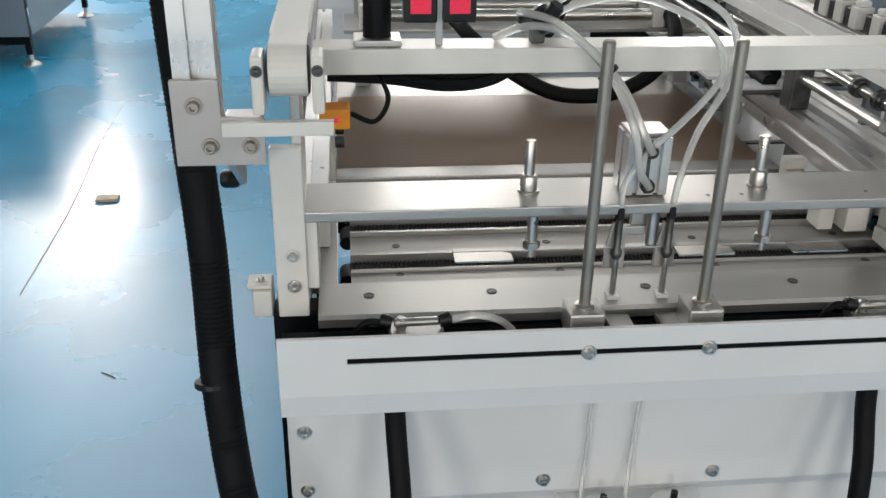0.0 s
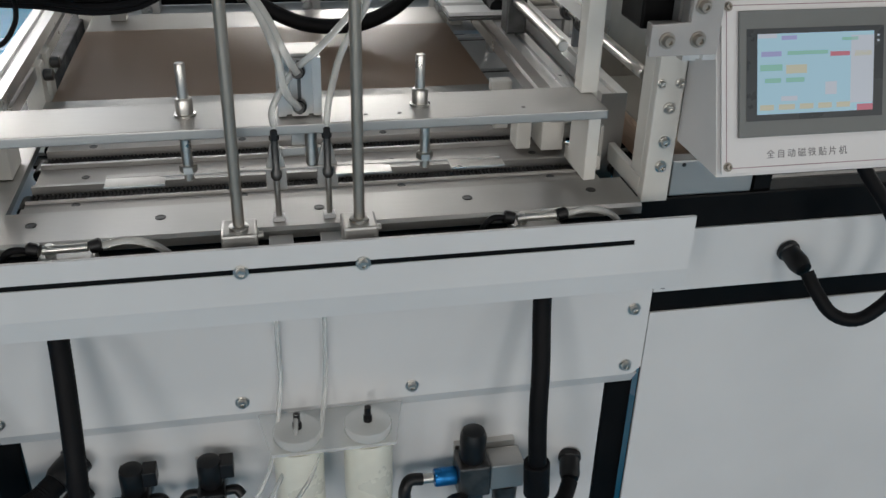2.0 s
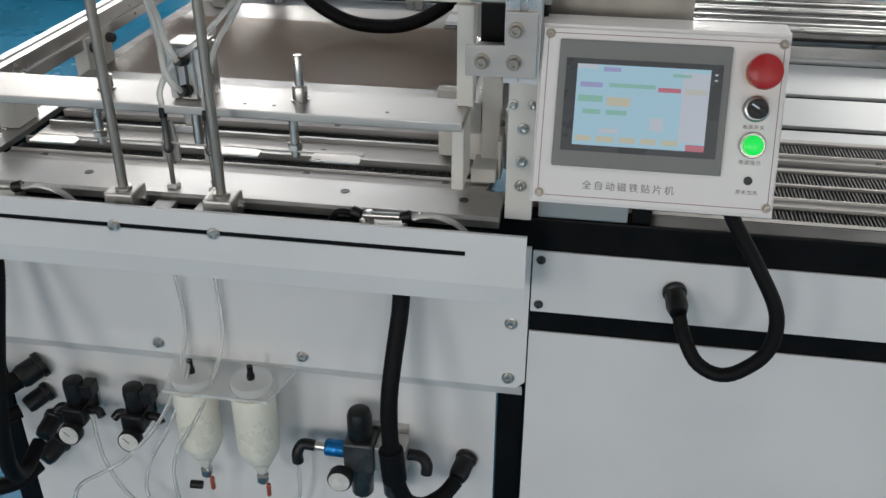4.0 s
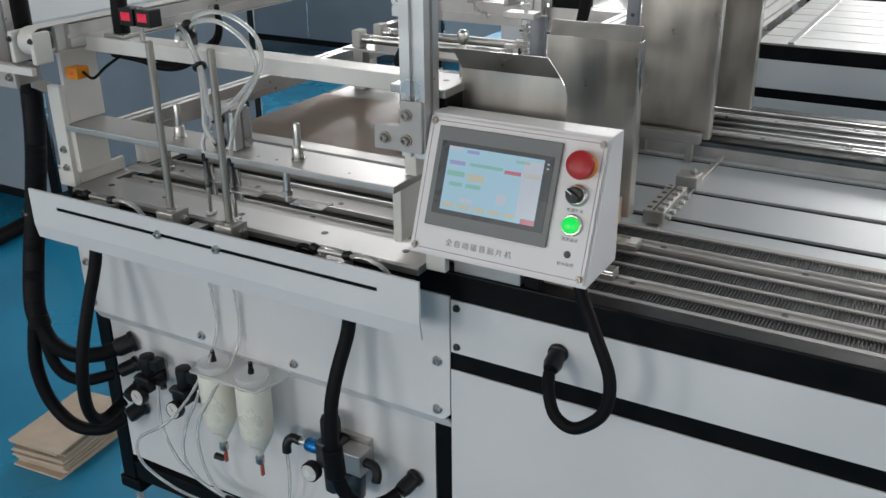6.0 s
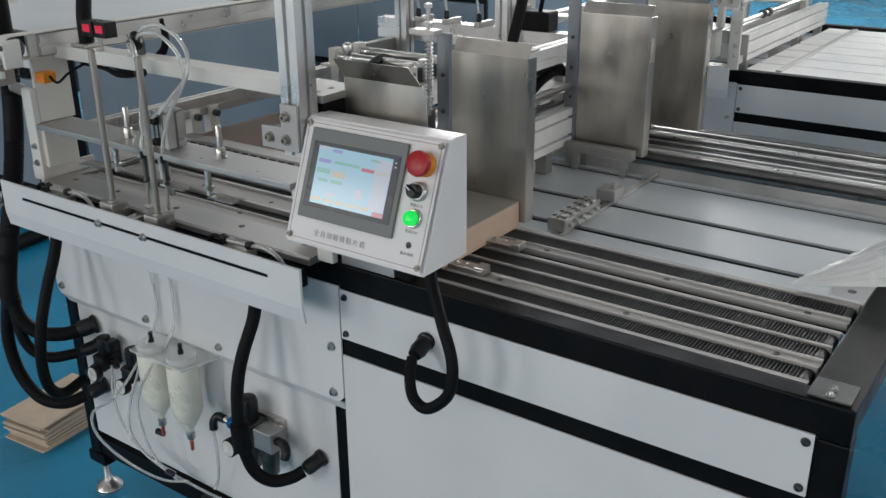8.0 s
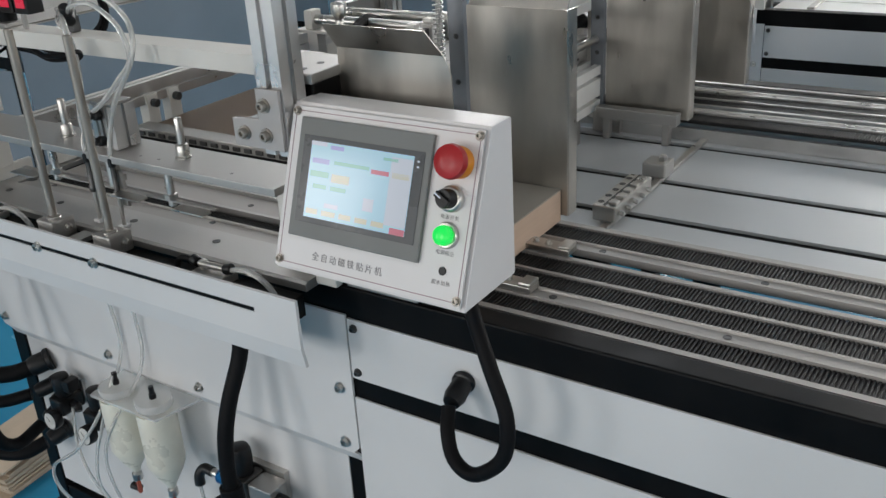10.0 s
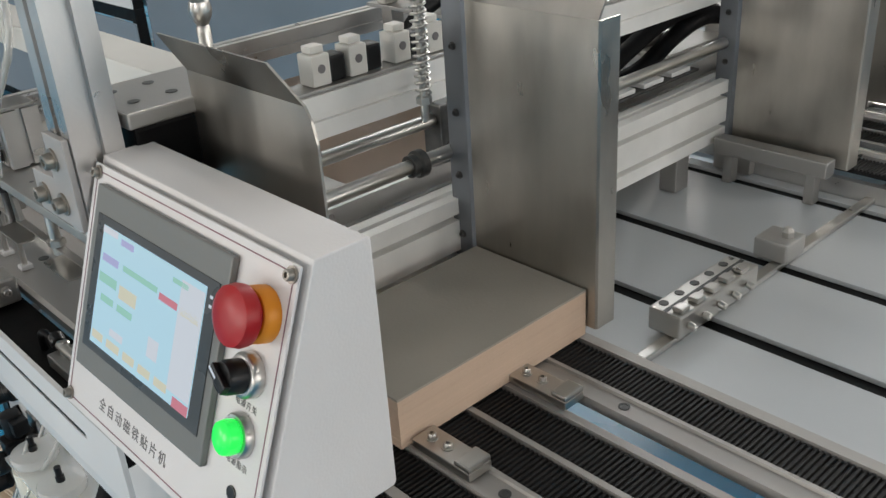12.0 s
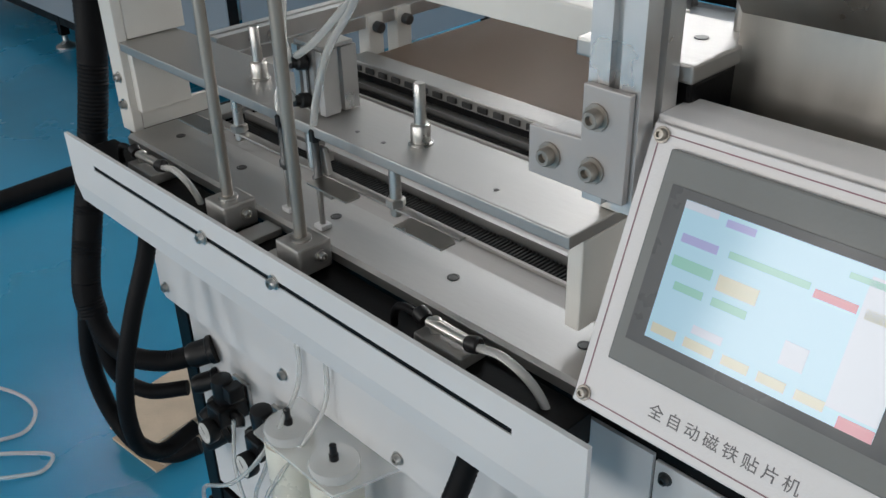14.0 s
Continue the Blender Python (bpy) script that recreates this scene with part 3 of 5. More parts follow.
part("rail_foot", box(0.709, 0.735, 1.90, 1.93, 0.801, 1.0415, 0.002), "cream", ur)
part("rail_foot", box(0.709, 0.735, 1.0625, 1.085, 0.847, 1.0415, 0.002), "cream", ur)
gs = thing("guide_shaft", 0.68, 1.4, 1.02, "polished guide shaft with bearing blocks", "shaft")
part("shaft", rod((0.690, 1.09, 1.00), (0.690, 2.05, 1.00), 0.008), "steel", gs, smooth=True)
for y in (1.32, 2.0):
    part("bearing", box(0.674, 0.706, y, y + 0.035, 0.9505, 1.02, 0.003), "dark_steel" if y == 1.32 else "cream", gs)
for k, y in enumerate((1.11, 1.19)):
    t = thing("clamp_block", 0.655, y, 0.846, "small cream clamp block on the deck rail", "clamp", "clamp blocks")
    part("block", box(0.64 - 0.012 * k, 0.662 - 0.012 * k, y, y + 0.035, 0.8465, 0.90, 0.003), "cream", t)
    part("jaw", box(0.635 - 0.012 * k, 0.667 - 0.012 * k, y + 0.008, y + 0.027, 0.9005, 0.918, 0.004), "cream", t)

# the brown board under the head, and the slotted strip before it
board = thing("board_sheet", 0.32, 1.5, 0.855, "glossy brown board sheet lying on the feeding bed", "board")
bm = bmesh.new()
nx, ny = 36, 20
grid = [[bm.verts.new((-0.015 + 0.675 * i / nx, 1.325 + 0.39 * j / ny, 0.862 + 0.0012 * math.sin(5.1 * i / nx) + 0.0015 * math.sin(3 * j / ny + 1.3 * i / nx))) for j in range(ny + 1)] for i in range(nx + 1)]
for i in range(nx):
    for j in range(ny):
        bm.faces.new((grid[i][j], grid[i + 1][j], grid[i + 1][j + 1], grid[i][j + 1]))
bmesh.ops.solidify(bm, geom=bm.faces[:], thickness=0.003)
part("sheet", bm, "sheet", board, smooth=True)
bed = thing("feeding_bed", 0.32, 1.5, 0.80, "flat steel feeding bed under the board", "bed")
part("bed_plate", box(-0.018, 0.662, 1.322, 1.85, 0.801, 0.856, 0.001), "alu_plate", bed)
strip = thing("slotted_strip", 0.32, 1.3, 0.845, "aluminium strip with a row of dark slots", "strip")
part("strip_bar", box(-0.018, 0.66, 1.278, 1.319, 0.80, 0.872, 0.002), "alu_plate", strip)
for i in range(22):
    x = 0.0 + i * 0.0295
    part("slot", box(x, x + 0.017, 1.2745, 1.2778, 0.858, 0.866, 0.0), "dark_steel", strip)
part("dark_band", box(-0.018, 0.66, 1.2755, 1.2778, 0.846, 0.855, 0.0), "black", strip)
for k in range(2):
    t = thing("feed_roller", -0.03, 1.33 + 0.06 * k, 0.87, "small dark feed roller on a cream holder", "roller", "feed rollers")
    part("holder", box(-0.045, -0.0185, 1.325 + 0.06 * k, 1.355 + 0.06 * k, 0.848, 0.925, 0.002), "cream", t)
    part("roller", rod((-0.018, 1.34 + 0.06 * k, 0.906), (-0.004, 1.34 + 0.06 * k, 0.906), 0.009), "dark_steel", t, smooth=True)

# ---- rods, needles and the pneumatic head ----
for x in (0.257, 0.3925):
    t = thing("upright_rod", x, 0.885, 0.85, "polished steel rod in a square clamp block", "rod", "upright rods")
    part("rod", rod((x, 0.885, 0.852), (x, 0.885, 1.166), 0.0065, 20), "rod_steel", t, smooth=True)
    part("clamp", box(x - 0.02, x + 0.02, 0.866, 0.908, 0.836, 0.8685, 0.003), "alu_plate", t)
    part("collar", lathe([(0.011, 0), (0.011, 0.003), (0.0085, 0.004)], pose(x, 0.885, 0.8685), 18), "steel", t, smooth=True)
    screw(t, (x + 0.02, 0.893, 0.853), RIGHT, 0.005)
for x in (0.303, 0.3625):
    t = thing("glue_needle", x, 0.93, 0.85, "steel glue needle with a black nut", "needle", "glue needles")
    part("needle", rod((x, 0.935, 0.854), (x, 0.935, 0.905), 0.0035), "steel", t, smooth=True)
    part("holder", lathe([(0.004, 0), (0.0065, 0.004), (0.0065, 0.010), (0.0042, 0.013), (0.0042, 0.05)], pose(x, 0.935, 0.902), 16), "dark_steel", t, smooth=True)
    part("nut", lathe([(0.0058, 0), (0.0058, 0.012), (0.004, 0.014)], pose(x, 0.935, 0.952), 6), "plastic_black", t)
    part("tip", box(x - 0.007, x + 0.007, 0.928, 0.942, 0.8505, 0.856, 0.001), "white", t)
    part("tab", box(x - 0.014, x + 0.014, 0.868, 0.912, 0.834, 0.842, 0.001), "alu_plate", t)
cyl = thing("air_cylinder", 0.335, 0.976, 0.971, "compact aluminium air cylinder with clear hoses", "air cylinder")
part("body", extrusion("z", 0.31, 0.954, 0.05, 0.045, 0.972, 1.040, 2, 1, 0.003), "alu", cyl)
part("end_cap", box(0.312, 0.358, 0.956, 0.997, 1.0405, 1.045, 0.001), "alu_plate", cyl)
part("sensor_rail", box(0.333, 0.337, 0.9525, 0.9536, 0.974, 1.038, 0.0003), "dark_steel", cyl)
for z in (0.985, 1.026):
    part("fitting", lathe([(0.008, 0), (0.008, 0.010), (0.006, 0.012), (0.006, 0.018)], aim((0.335, 0.9522, z), (0.332, 0.93, z + 0.004)), 14), "plastic_black", cyl, "black push-in fitting", True)
part("piston_rod", rod((0.345, 0.944, 0.915), (0.345, 0.944, 0.9575), 0.007), "steel", cyl, smooth=True)
bracket = thing("needle_bracket", 0.333, 0.95, 0.94, "thin grey bracket that carries the needles", "bracket")
for x in (0.303, 0.3625):
    part("blade", prism([(x - 0.012, 0.886), (x + 0.012, 0.886), (x + 0.012, 0.912), (x + 0.005, 0.9435), (x - 0.005, 0.9435), (x - 0.012, 0.912)], "y", 0.9405, 0.9465, 0.001), "alu_plate", bracket)
part("cross_arm", box(0.298, 0.368, 0.947, 0.9535, 0.926, 0.936, 0.001), "alu_plate", bracket)
part("tie_bar", box(0.323, 0.343, 0.9538, 0.962, 0.926, 0.9578, 0.001), "alu_plate", bracket)
for pts, r in (
    ([(0.333, 0.936, 1.028), (0.320, 0.938, 1.052), (0.302, 0.955, 1.09), (0.277, 0.972, 1.122), (0.240, 0.99, 1.148), (0.200, 1.01, 1.152), (0.168, 1.035, 1.134)], 0.0046),
    ([(0.333, 0.936, 0.988), (0.318, 0.930, 1.012), (0.310, 0.940, 1.055), (0.289, 0.962, 1.102), (0.258, 0.98, 1.138), (0.225, 1.0, 1.160), (0.190, 1.02, 1.166)], 0.0046),
    ([(0.303, 0.935, 0.968), (0.304, 0.936, 0.990), (0.326, 0.940, 1.026), (0.358, 0.948, 1.052), (0.392, 0.955, 1.085), (0.412, 0.965, 1.112), (0.402, 0.972, 1.142), (0.370, 0.98, 1.168), (0.312, 0.99, 1.186), (0.255, 1.0, 1.178), (0.225, 1.01, 1.162)], 0.0040),
    ([(0.3625, 0.935, 0.968), (0.368, 0.938, 1.0), (0.384, 0.945, 1.05), (0.410, 0.955, 1.092), (0.424, 0.966, 1.130), (0.412, 0.976, 1.166), (0.372, 0.985, 1.190), (0.31, 0.998, 1.200), (0.25, 1.01, 1.188), (0.228, 1.015, 1.172)], 0.0040),
):
    t = solo("air_hose", tube(pts, r, 10), "tube", "clear plastic air hose looping over the head", "hose", "clear hoses", smooth=True)
tie = solo("cable_tie", lathe([(0.012, 0), (0.0125, 0.001), (0.0125, 0.005), (0.012, 0.006)], aim((0.285, 0.967, 1.108), (0.27, 0.975, 1.125)), 16), "plastic_black", "black cable tie round two clear hoses", "cable tie")
con = thing("hose_connector", 0.22, 1.015, 1.16, "black branching connector that joins the clear hoses", "connector")
part("body", lathe([(0.009, 0), (0.013, 0.003), (0.013, 0.024), (0.009, 0.028)], aim((0.226, 1.008, 1.150), (0.205, 1.03, 1.172)), 14), "plastic_black", con, smooth=True)
part("branch", lathe([(0.007, 0), (0.009, 0.002), (0.009, 0.02), (0.007, 0.022)], aim((0.222, 1.012, 1.158), (0.235, 1.0, 1.185)), 12), "plastic_black", con, smooth=True)
part("branch", lathe([(0.007, 0), (0.009, 0.002), (0.009, 0.022), (0.007, 0.024)], aim((0.214, 1.02, 1.162), (0.19, 1.02, 1.150)), 12), "plastic_black", con, smooth=True)
part("clip", box(0.206, 0.222, 1.018, 1.034, 1.1305, 1.156, 0.002), "dark_steel", con)

# fittings in the dark gap behind the guard
for x in (0.065, 0.60):
    t = thing("air_fitting", x, 0.885, 0.84, "small air valve with black nuts and clear tube", "air fitting", "air fittings")
    part("base", box(x - 0.025, x + 0.035, 0.872, 0.905, 0.834, 0.848, 0.002), "alu_plate", t)
    for k in (-0.022, 0.03):
        part("nut", lathe([(0.007, 0), (0.008, 0.003), (0.008, 0.012), (0.006, 0.014)], aim((x + k, 0.886, 0.856), (x + k + (0.01 if k > 0 else -0.01), 0.888, 0.858)), 12), "plastic_black", t, smooth=True)
    part("post", lathe([(0.006, 0), (0.006, 0.012), (0.004, 0.014)], pose(x - 0.012, 0.888, 0.848), 12), "steel", t, smooth=True)
    part("barrel", rod((x - 0.02, 0.886, 0.856), (x + 0.03, 0.886, 0.857), 0.005), "steel", t, smooth=True)
    part("tube", tube([(x + 0.04, 0.886, 0.857), (x + 0.07, 0.887, 0.862), (x + 0.10, 0.888, 0.852), (x + 0.118, 0.890, 0.830), (x + 0.12, 0.893, 0.80)], 0.0042, 10), "tube", t, "clear air tube", True)
    part("tube", tube([(x - 0.03, 0.886, 0.857), (x - 0.05, 0.882, 0.860), (x - 0.062, 0.882, 0.846), (x - 0.065, 0.885, 0.815)], 0.004, 10), "rubber", t, "black air tube", True)
# black strip added here so that the gap behind the guard looks dark
gap = solo("gap_tray", box(-0.078, 0.748, 0.86, 0.912, 0.80, 0.833, 0.001), "black", "black filler strip that keeps the gap behind the guard dark", "tray")

# twin red digital displays on the cross beam
for x in (0.082, 0.124):
    t = thing("digital_display", x, 1.01, 1.13, "small dark display with lit red digits on a steel stalk", "display", "red displays")
    part("case", box(x - 0.018, x + 0.018, 1.0, 1.03, 1.158, 1.19, 0.002), "plastic_black", t)
    part("digits", box(x - 0.011, x + 0.011, 0.9985, 0.9998, 1.168, 1.183, 0.0), "red_glow", t, "lit red digits")
st = thing("display_stalk", 0.103, 1.015, 1.13, "thin steel stalk under the red displays", "stalk")
part("stalk", box(0.099, 0.107, 1.012, 1.018, 1.1305, 1.19, 0.001), "alu_plate", st)
gl = thing("cable_gland", 0.035, 1.03, 1.13, "black cable gland with a thick black hose", "cable gland")
part("base", box(0.01, 0.062, 1.005, 1.048, 1.1305, 1.138, 0.002), "alu_plate", gl)
part("hose", tube([(0.036, 1.028, 1.138), (0.035, 1.03, 1.19), (0.02, 1.05, 1.26), (-0.03, 1.08, 1.36), (-0.10, 1.06, 1.5)], 0.016, 14, rib=0.0007), "rubber", gl, smooth=True)
bundle = thing("cable_bundle", 0.1, 1.04, 1.08, "bundle of black cables sagging under the cross beam", "cables")
for k, (dz, dy) in enumerate(((0, 0), (0.006, 0.01), (-0.007, 0.006))):
    part("cable", tube([(-0.02, 1.04 + dy, 1.094 + dz), (0.05, 1.045 + dy, 1.088 + dz), (0.12, 1.03 + dy, 1.083 + dz), (0.18, 1.035 + dy, 1.094 + dz), (0.24, 1.06 + dy, 1.14 + dz), (0.26, 1.05, 1.20)], 0.0045, 8), "rubber", bundle, smooth=True)
for pts in ([(0.19, 1.86, 0.987), (0.20, 1.80, 1.00), (0.235, 1.69, 0.975), (0.30, 1.635, 0.928), (0.37, 1.62, 0.895), (0.435, 1.62, 0.886), (0.50, 1.62, 0.895), (0.565, 1.635, 0.928), (0.615, 1.69, 0.975), (0.635, 1.80, 1.00), (0.64, 1.86, 0.987)], ):
    solo("arched_hose", tube(pts, 0.014, 14, rib=0.0006), "rubber", "thick black hose hanging in a loop over the board", "hose", smooth=True)

# ---- the guard plates in front ----
guard = thing("slotted_guard", 0.357, 0.85, 0.76, "white guard plate with a long black fill that stands for the dark open slot", "guard")
bm = bmesh.new()
gx0, gx1, gy0, gy1 = -0.080, 0.793, 0.847, 0.852
add_box(bm, gx0, gx1, gy0, gy1, 0.8365, 0.862, 0)
add_box(bm, gx0, gx1, gy0, gy1, 0.790, 0.8295, 0)
add_box(bm, gx0, -0.007, gy0, gy1, 0.8295, 0.8365, 0)
add_box(bm, 0.718, gx1, gy0, gy1, 0.8295, 0.8365, 0)
part("plate", bm, "white", guard)
# black fill added in the open slot in place of its inner shade
part("slot_liner", box(-0.0068, 0.7178, 0.8482, 0.8512, 0.8297, 0.8363, 0), "black", guard, "black fill that stands for the dark open slot")
part("lower_flange", prism([(0.847, 0.790), (0.852, 0.790), (0.8575, 0.761), (0.8525, 0.761)], "x", gx0, gx1), "white", guard)
for x in (0.256, 0.392):
    screw(guard, (x, 0.847, 0.833), FRONT, 0.006)
for x in (0.06, 0.36, 0.66):
    part("stay", box(x - 0.012, x + 0.012, 0.8522, 0.936, 0.79, 0.796, 0.001), "white", guard)

apron = thing("front_apron", 0.357, 0.94, 0.54, "white front apron plate with screws and a bent lower flange", "apron")
ax0, ax1, az0, az1 = -0.082, 0.795, 0.566, 0.80
out = [(ax0, az1), (ax0, az0 + 0.012), (ax0 + 0.012, az0), (ax1 - 0.012, az0), (ax1, az0 + 0.012), (ax1, az1)]
part("plate", prism(out, "y", 0.936, 0.940), "white", apron)
part("lower_flange", prism([(0.937, 0.566), (0.941, 0.566), (0.957, 0.541), (0.953, 0.541)], "x", ax0 + 0.012, ax1 - 0.004), "white", apron)
for x, z in ((-0.062, 0.677), (-0.062, 0.587), (0.239, 0.584), (0.465, 0.584), (0.771, 0.583), (0.772, 0.677)):
    screw(apron, (x, 0.937, z), FRONT, 0.0065)
for x, z in ((0.235, 0.655), (0.33, 0.70), (0.20, 0.64)):
    part("hole", lathe([(0.0022, 0), (0.002, 0.0005)], aim((x, 0.937, z), (x, 0.5, z)), 10), "ink", apron)

# ---- the control box ----
box_x0, box_x1 = 0.795, 1.0645
FRONT_LO, FRONT_HI = Vector((0, 0.820, 0.926)), Vector((0, 0.891, 1.112))
TILT_BACK = math.degrees(math.atan2(FRONT_HI.y - FRONT_LO.y, FRONT_HI.z - FRONT_LO.z))
FACE = pose(box_x0, FRONT_HI.y, FRONT_HI.z, 90 - TILT_BACK)  # x across, y up the slope, z out of the face


def on_face(u, v, w=0.0):
    """A pose on the sloping face, u from its left edge and v down from its top."""
    return FACE @ pose(u, -v, w)


def face_box(u0, u1, v0, v1, w0, w1, bevel=0.0):
    return add_box(bmesh.new(), u0, u1, -v1, -v0, w0, w1, bevel, FACE)


ctl = thing("control_box", 0.93, 0.9, 0.93, "white sloping control box with a touch screen and buttons", "control box")
part("housing", prism([(0.823, 0.924), (0.933, 0.924), (0.935, 0.927), (0.935, 1.110), (0.933, 1.112), (0.894, 1.112)], "x", box_x0, box_x1, 0.0012), "panel_white", ctl)
part("face_plate", face_box(0.003, 0.2665, 0.004, 0.196, 0.0015, 0.0035, 0.0008), "panel_white", ctl, "white face plate with a dark seam")
seam = bmesh.new()
for u0, u1, v0, v1 in ((0.0085, 0.2625, 0.009, 0.0098), (0.0085, 0.2625, 0.1895, 0.1903), (0.0085, 0.0093, 0.0098, 0.1895), (0.2617, 0.2625, 0.0098, 0.1895)):
    add_box(seam, u0, u1, -v1, -v0, 0.0036, 0.0039, 0, FACE)
part("seam", seam, "seam", ctl)
for u in (0.0105, 0.2610):
    for v in (0.0105, 0.188):
        p = on_face(u, v, 0.004).translation
        screw(ctl, p, FACE.to_3x3() @ Vector((0, 0, 1)), 0.0038, mat="rod_steel")
hmi = part("touch_screen", face_box(0.022, 0.208, 0.016, 0.156, 0.0036, 0.009, 0.0015), "bezel", ctl, "grey touch screen with coloured fields")
part("dark_border", face_box(0.0305, 0.2, 0.036, 0.138, 0.0091, 0.0097), "bezel_dark", hmi)
part("screen_face", face_box(0.043, 0.187, 0.042, 0.131, 0.0098, 0.0104), "screen", hmi)
for name, mat, fields in (
    ("white_field", "ui_white", ((0.0, 0.16, 0.0, 0.055), (0.80, 1.0, 0.05, 0.9), (0.58, 0.68, 0.62, 0.78), (0.20, 0.34, 0.78, 0.84))),
    ("violet_field", "ui_violet", ((0.03, 0.2, 0.22, 0.28), (0.2, 0.33, 0.03, 0.08))),
    ("green_field", "ui_green", ((0.02, 0.21, 0.38, 0.46), (0.06, 0.2, 0.55, 0.61), (0.24, 0.4, 0.55, 0.61), (0.72, 0.86, 0.07, 0.11), (0.25, 0.6, 0.22, 0.27))),
    ("yellow_field", "ui_yellow", ((0.24, 0.42, 0.39, 0.50), (0.82, 0.98, 0.24, 0.31), (0.02, 0.14, 0.88, 0.95), (0.18, 0.32, 0.88, 0.95), (0.36, 0.48, 0.88, 0.95), (0.52, 0.64, 0.88, 0.95), (0.68, 0.80, 0.88, 0.95))),
    ("red_field", "ui_red", ((0.62, 0.79, 0.245, 0.30), (0.86, 1.0, 0.92, 1.0))),
):
    for a, b, c, d in fields:
        part(name, face_box(0.043 + 0.144 * a, 0.043 + 0.144 * b, 0.042 + 0.089 * c, 0.042 + 0.089 * d, 0.0105 + 0.0001, 0.0107), mat, hmi)
for v in (0.046, 0.052):
    part("indicator", face_box(0.1915, 0.1945, v, v + 0.002, 0.0098, 0.0101), "ui_white", hmi)
stop = part("emergency_stop", lathe([(0.0135, 0), (0.0135, 0.011), (0.0155, 0.013), (0.0185, 0.015), (0.0192, 0.019), (0.018, 0.0245), (0.012, 0.0272), (0.004, 0.0276)], on_face(0.241, 0.041, 0.0036), 32), "red", ctl, "red mushroom emergency stop button", True)
part("collar", lathe([(0.0175, 0), (0.0175, 0.008), (0.0155, 0.0105)], on_face(0.241, 0.041, 0.0036), 28), "yellow", stop, "orange collar", True)
sel = part("selector_switch", lathe([(0.0145, 0), (0.0145, 0.006), (0.013, 0.008), (0.011, 0.0085)], on_face(0.2385, 0.0805, 0.0036), 28), "steel", ctl, "black selector switch in a chrome ring", True)
part("knob", lathe([(0.0108, 0), (0.0108, 0.010), (0.0095, 0.0125)], on_face(0.2385, 0.0805, 0.0122), 24), "plastic_black", sel, smooth=True)
part("grip", add_box(bmesh.new(), -0.0035, 0.0035, -0.0098, 0.0098, 0, 0.005, 0.001, on_face(0.2385, 0.0805, 0.0235) @ pose(0, 0, 0, 0, 0, 60)), "plastic_black", sel)
# pointer line glows with the screen white, though it is no lamp
part("pointer", add_box(bmesh.new(), -0.0008, 0.0008, 0.0005, 0.0095, 0.0051, 0.0054, 0, on_face(0.2385, 0.0805, 0.0235) @ pose(0, 0, 0, 0, 0, 60)), "ui_white", sel)
grn = part("power_lamp", lathe([(0.0145, 0), (0.0145, 0.004), (0.0132, 0.006)], on_face(0.2385, 0.120, 0.0036), 28), "steel", ctl, "lit green power lamp", True)
part("lens", lathe([(0.0108, 0), (0.0112, 0.004), (0.0104, 0.008), (0.007, 0.0102), (0.002, 0.0106)], on_face(0.2385, 0.120, 0.0098), 28), "green_glow", grn, smooth=True)
part("buzzer_hole", lathe([(0.0048, 0), (0.0048, 0.0008), (0.004, 0.001)], on_face(0.2385, 0.159, 0.0036), 18), "plastic_black", ctl)


def lettering(name, words, size, spacing, u, v):
    fc = bpy.data.curves.new(name, "FONT")
    fc.body, fc.size, fc.extrude, fc.align_x = words, size, 0.00012, "LEFT"
    fc.space_character = spacing
    ob = new(name, fc)
    ob.data.materials.append(M["ink"])
    ob.parent = ctl
    ob.matrix_basis = Matrix.Translation(-Vector(ctl.location)) @ on_face(u, v, 0.0037)


lettering("title", "\u5168\u81ea\u52a8\u78c1\u94c1\u8d34\u7247\u673a", 0.0108, 1.42, 0.058, 0.180)
lettering("switch_caption", "\u7535\u6e90\u5f00\u5173", 0.0056, 1.15, 0.2262, 0.1025)
lettering("lamp_caption", "\u7535\u6e90\u6307\u793a", 0.0056, 1.15, 0.2262, 0.1412)
lettering("heater_caption", "\u80f6\u6c34\u52a0\u70ed", 0.0056, 1.15, 0.2262, 0.174)
part("mount_post", box(0.920, 0.945, 0.945, 0.965, 0.842, 0.9235, 0.002), "black", ctl)
part("mount_post", box(0.985, 1.010, 0.905, 0.9345, 0.892, 0.9235, 0.002), "black", ctl)
base = thing("box_base", 0.86, 0.97, 0.845, "light grey base block beside the control box", "base block")
part("block", box(0.80, 0.915, 0.943, 0.965, 0.8425, 0.892, 0.002), "alu_plate", base)
for x in (0.815, 0.87):
    screw(base, (x, 0.943, 0.886), FRONT, 0.002, mat="dark_steel")

hose = thing("control_hose", 1.04, 0.88, 0.75, "black corrugated hose looping from the control box", "hose")
part("hose", tube([(1.020, 0.900, 0.924), (1.034, 0.885, 0.89), (1.068, 0.862, 0.84), (1.097, 0.848, 0.785), (1.095, 0.843, 0.735), (1.068, 0.842, 0.702), (1.042, 0.845, 0.69), (1.015, 0.855, 0.698), (0.998, 0.872, 0.722), (0.990, 0.890, 0.742)], 0.0095, 14, rib=0.0005), "rubber", hose, smooth=True)
part("gland", lathe([(0.016, 0), (0.016, 0.006), (0.0135, 0.008), (0.0145, 0.03), (0.011, 0.042)], aim((0.985, 0.937, 0.752), (0.990, 0.888, 0.741)), 18), "plastic_black", hose, smooth=True)

# ---- hoppers ----
STEEL_LABEL = "tall brushed stainless hopper plate with a bent lip"


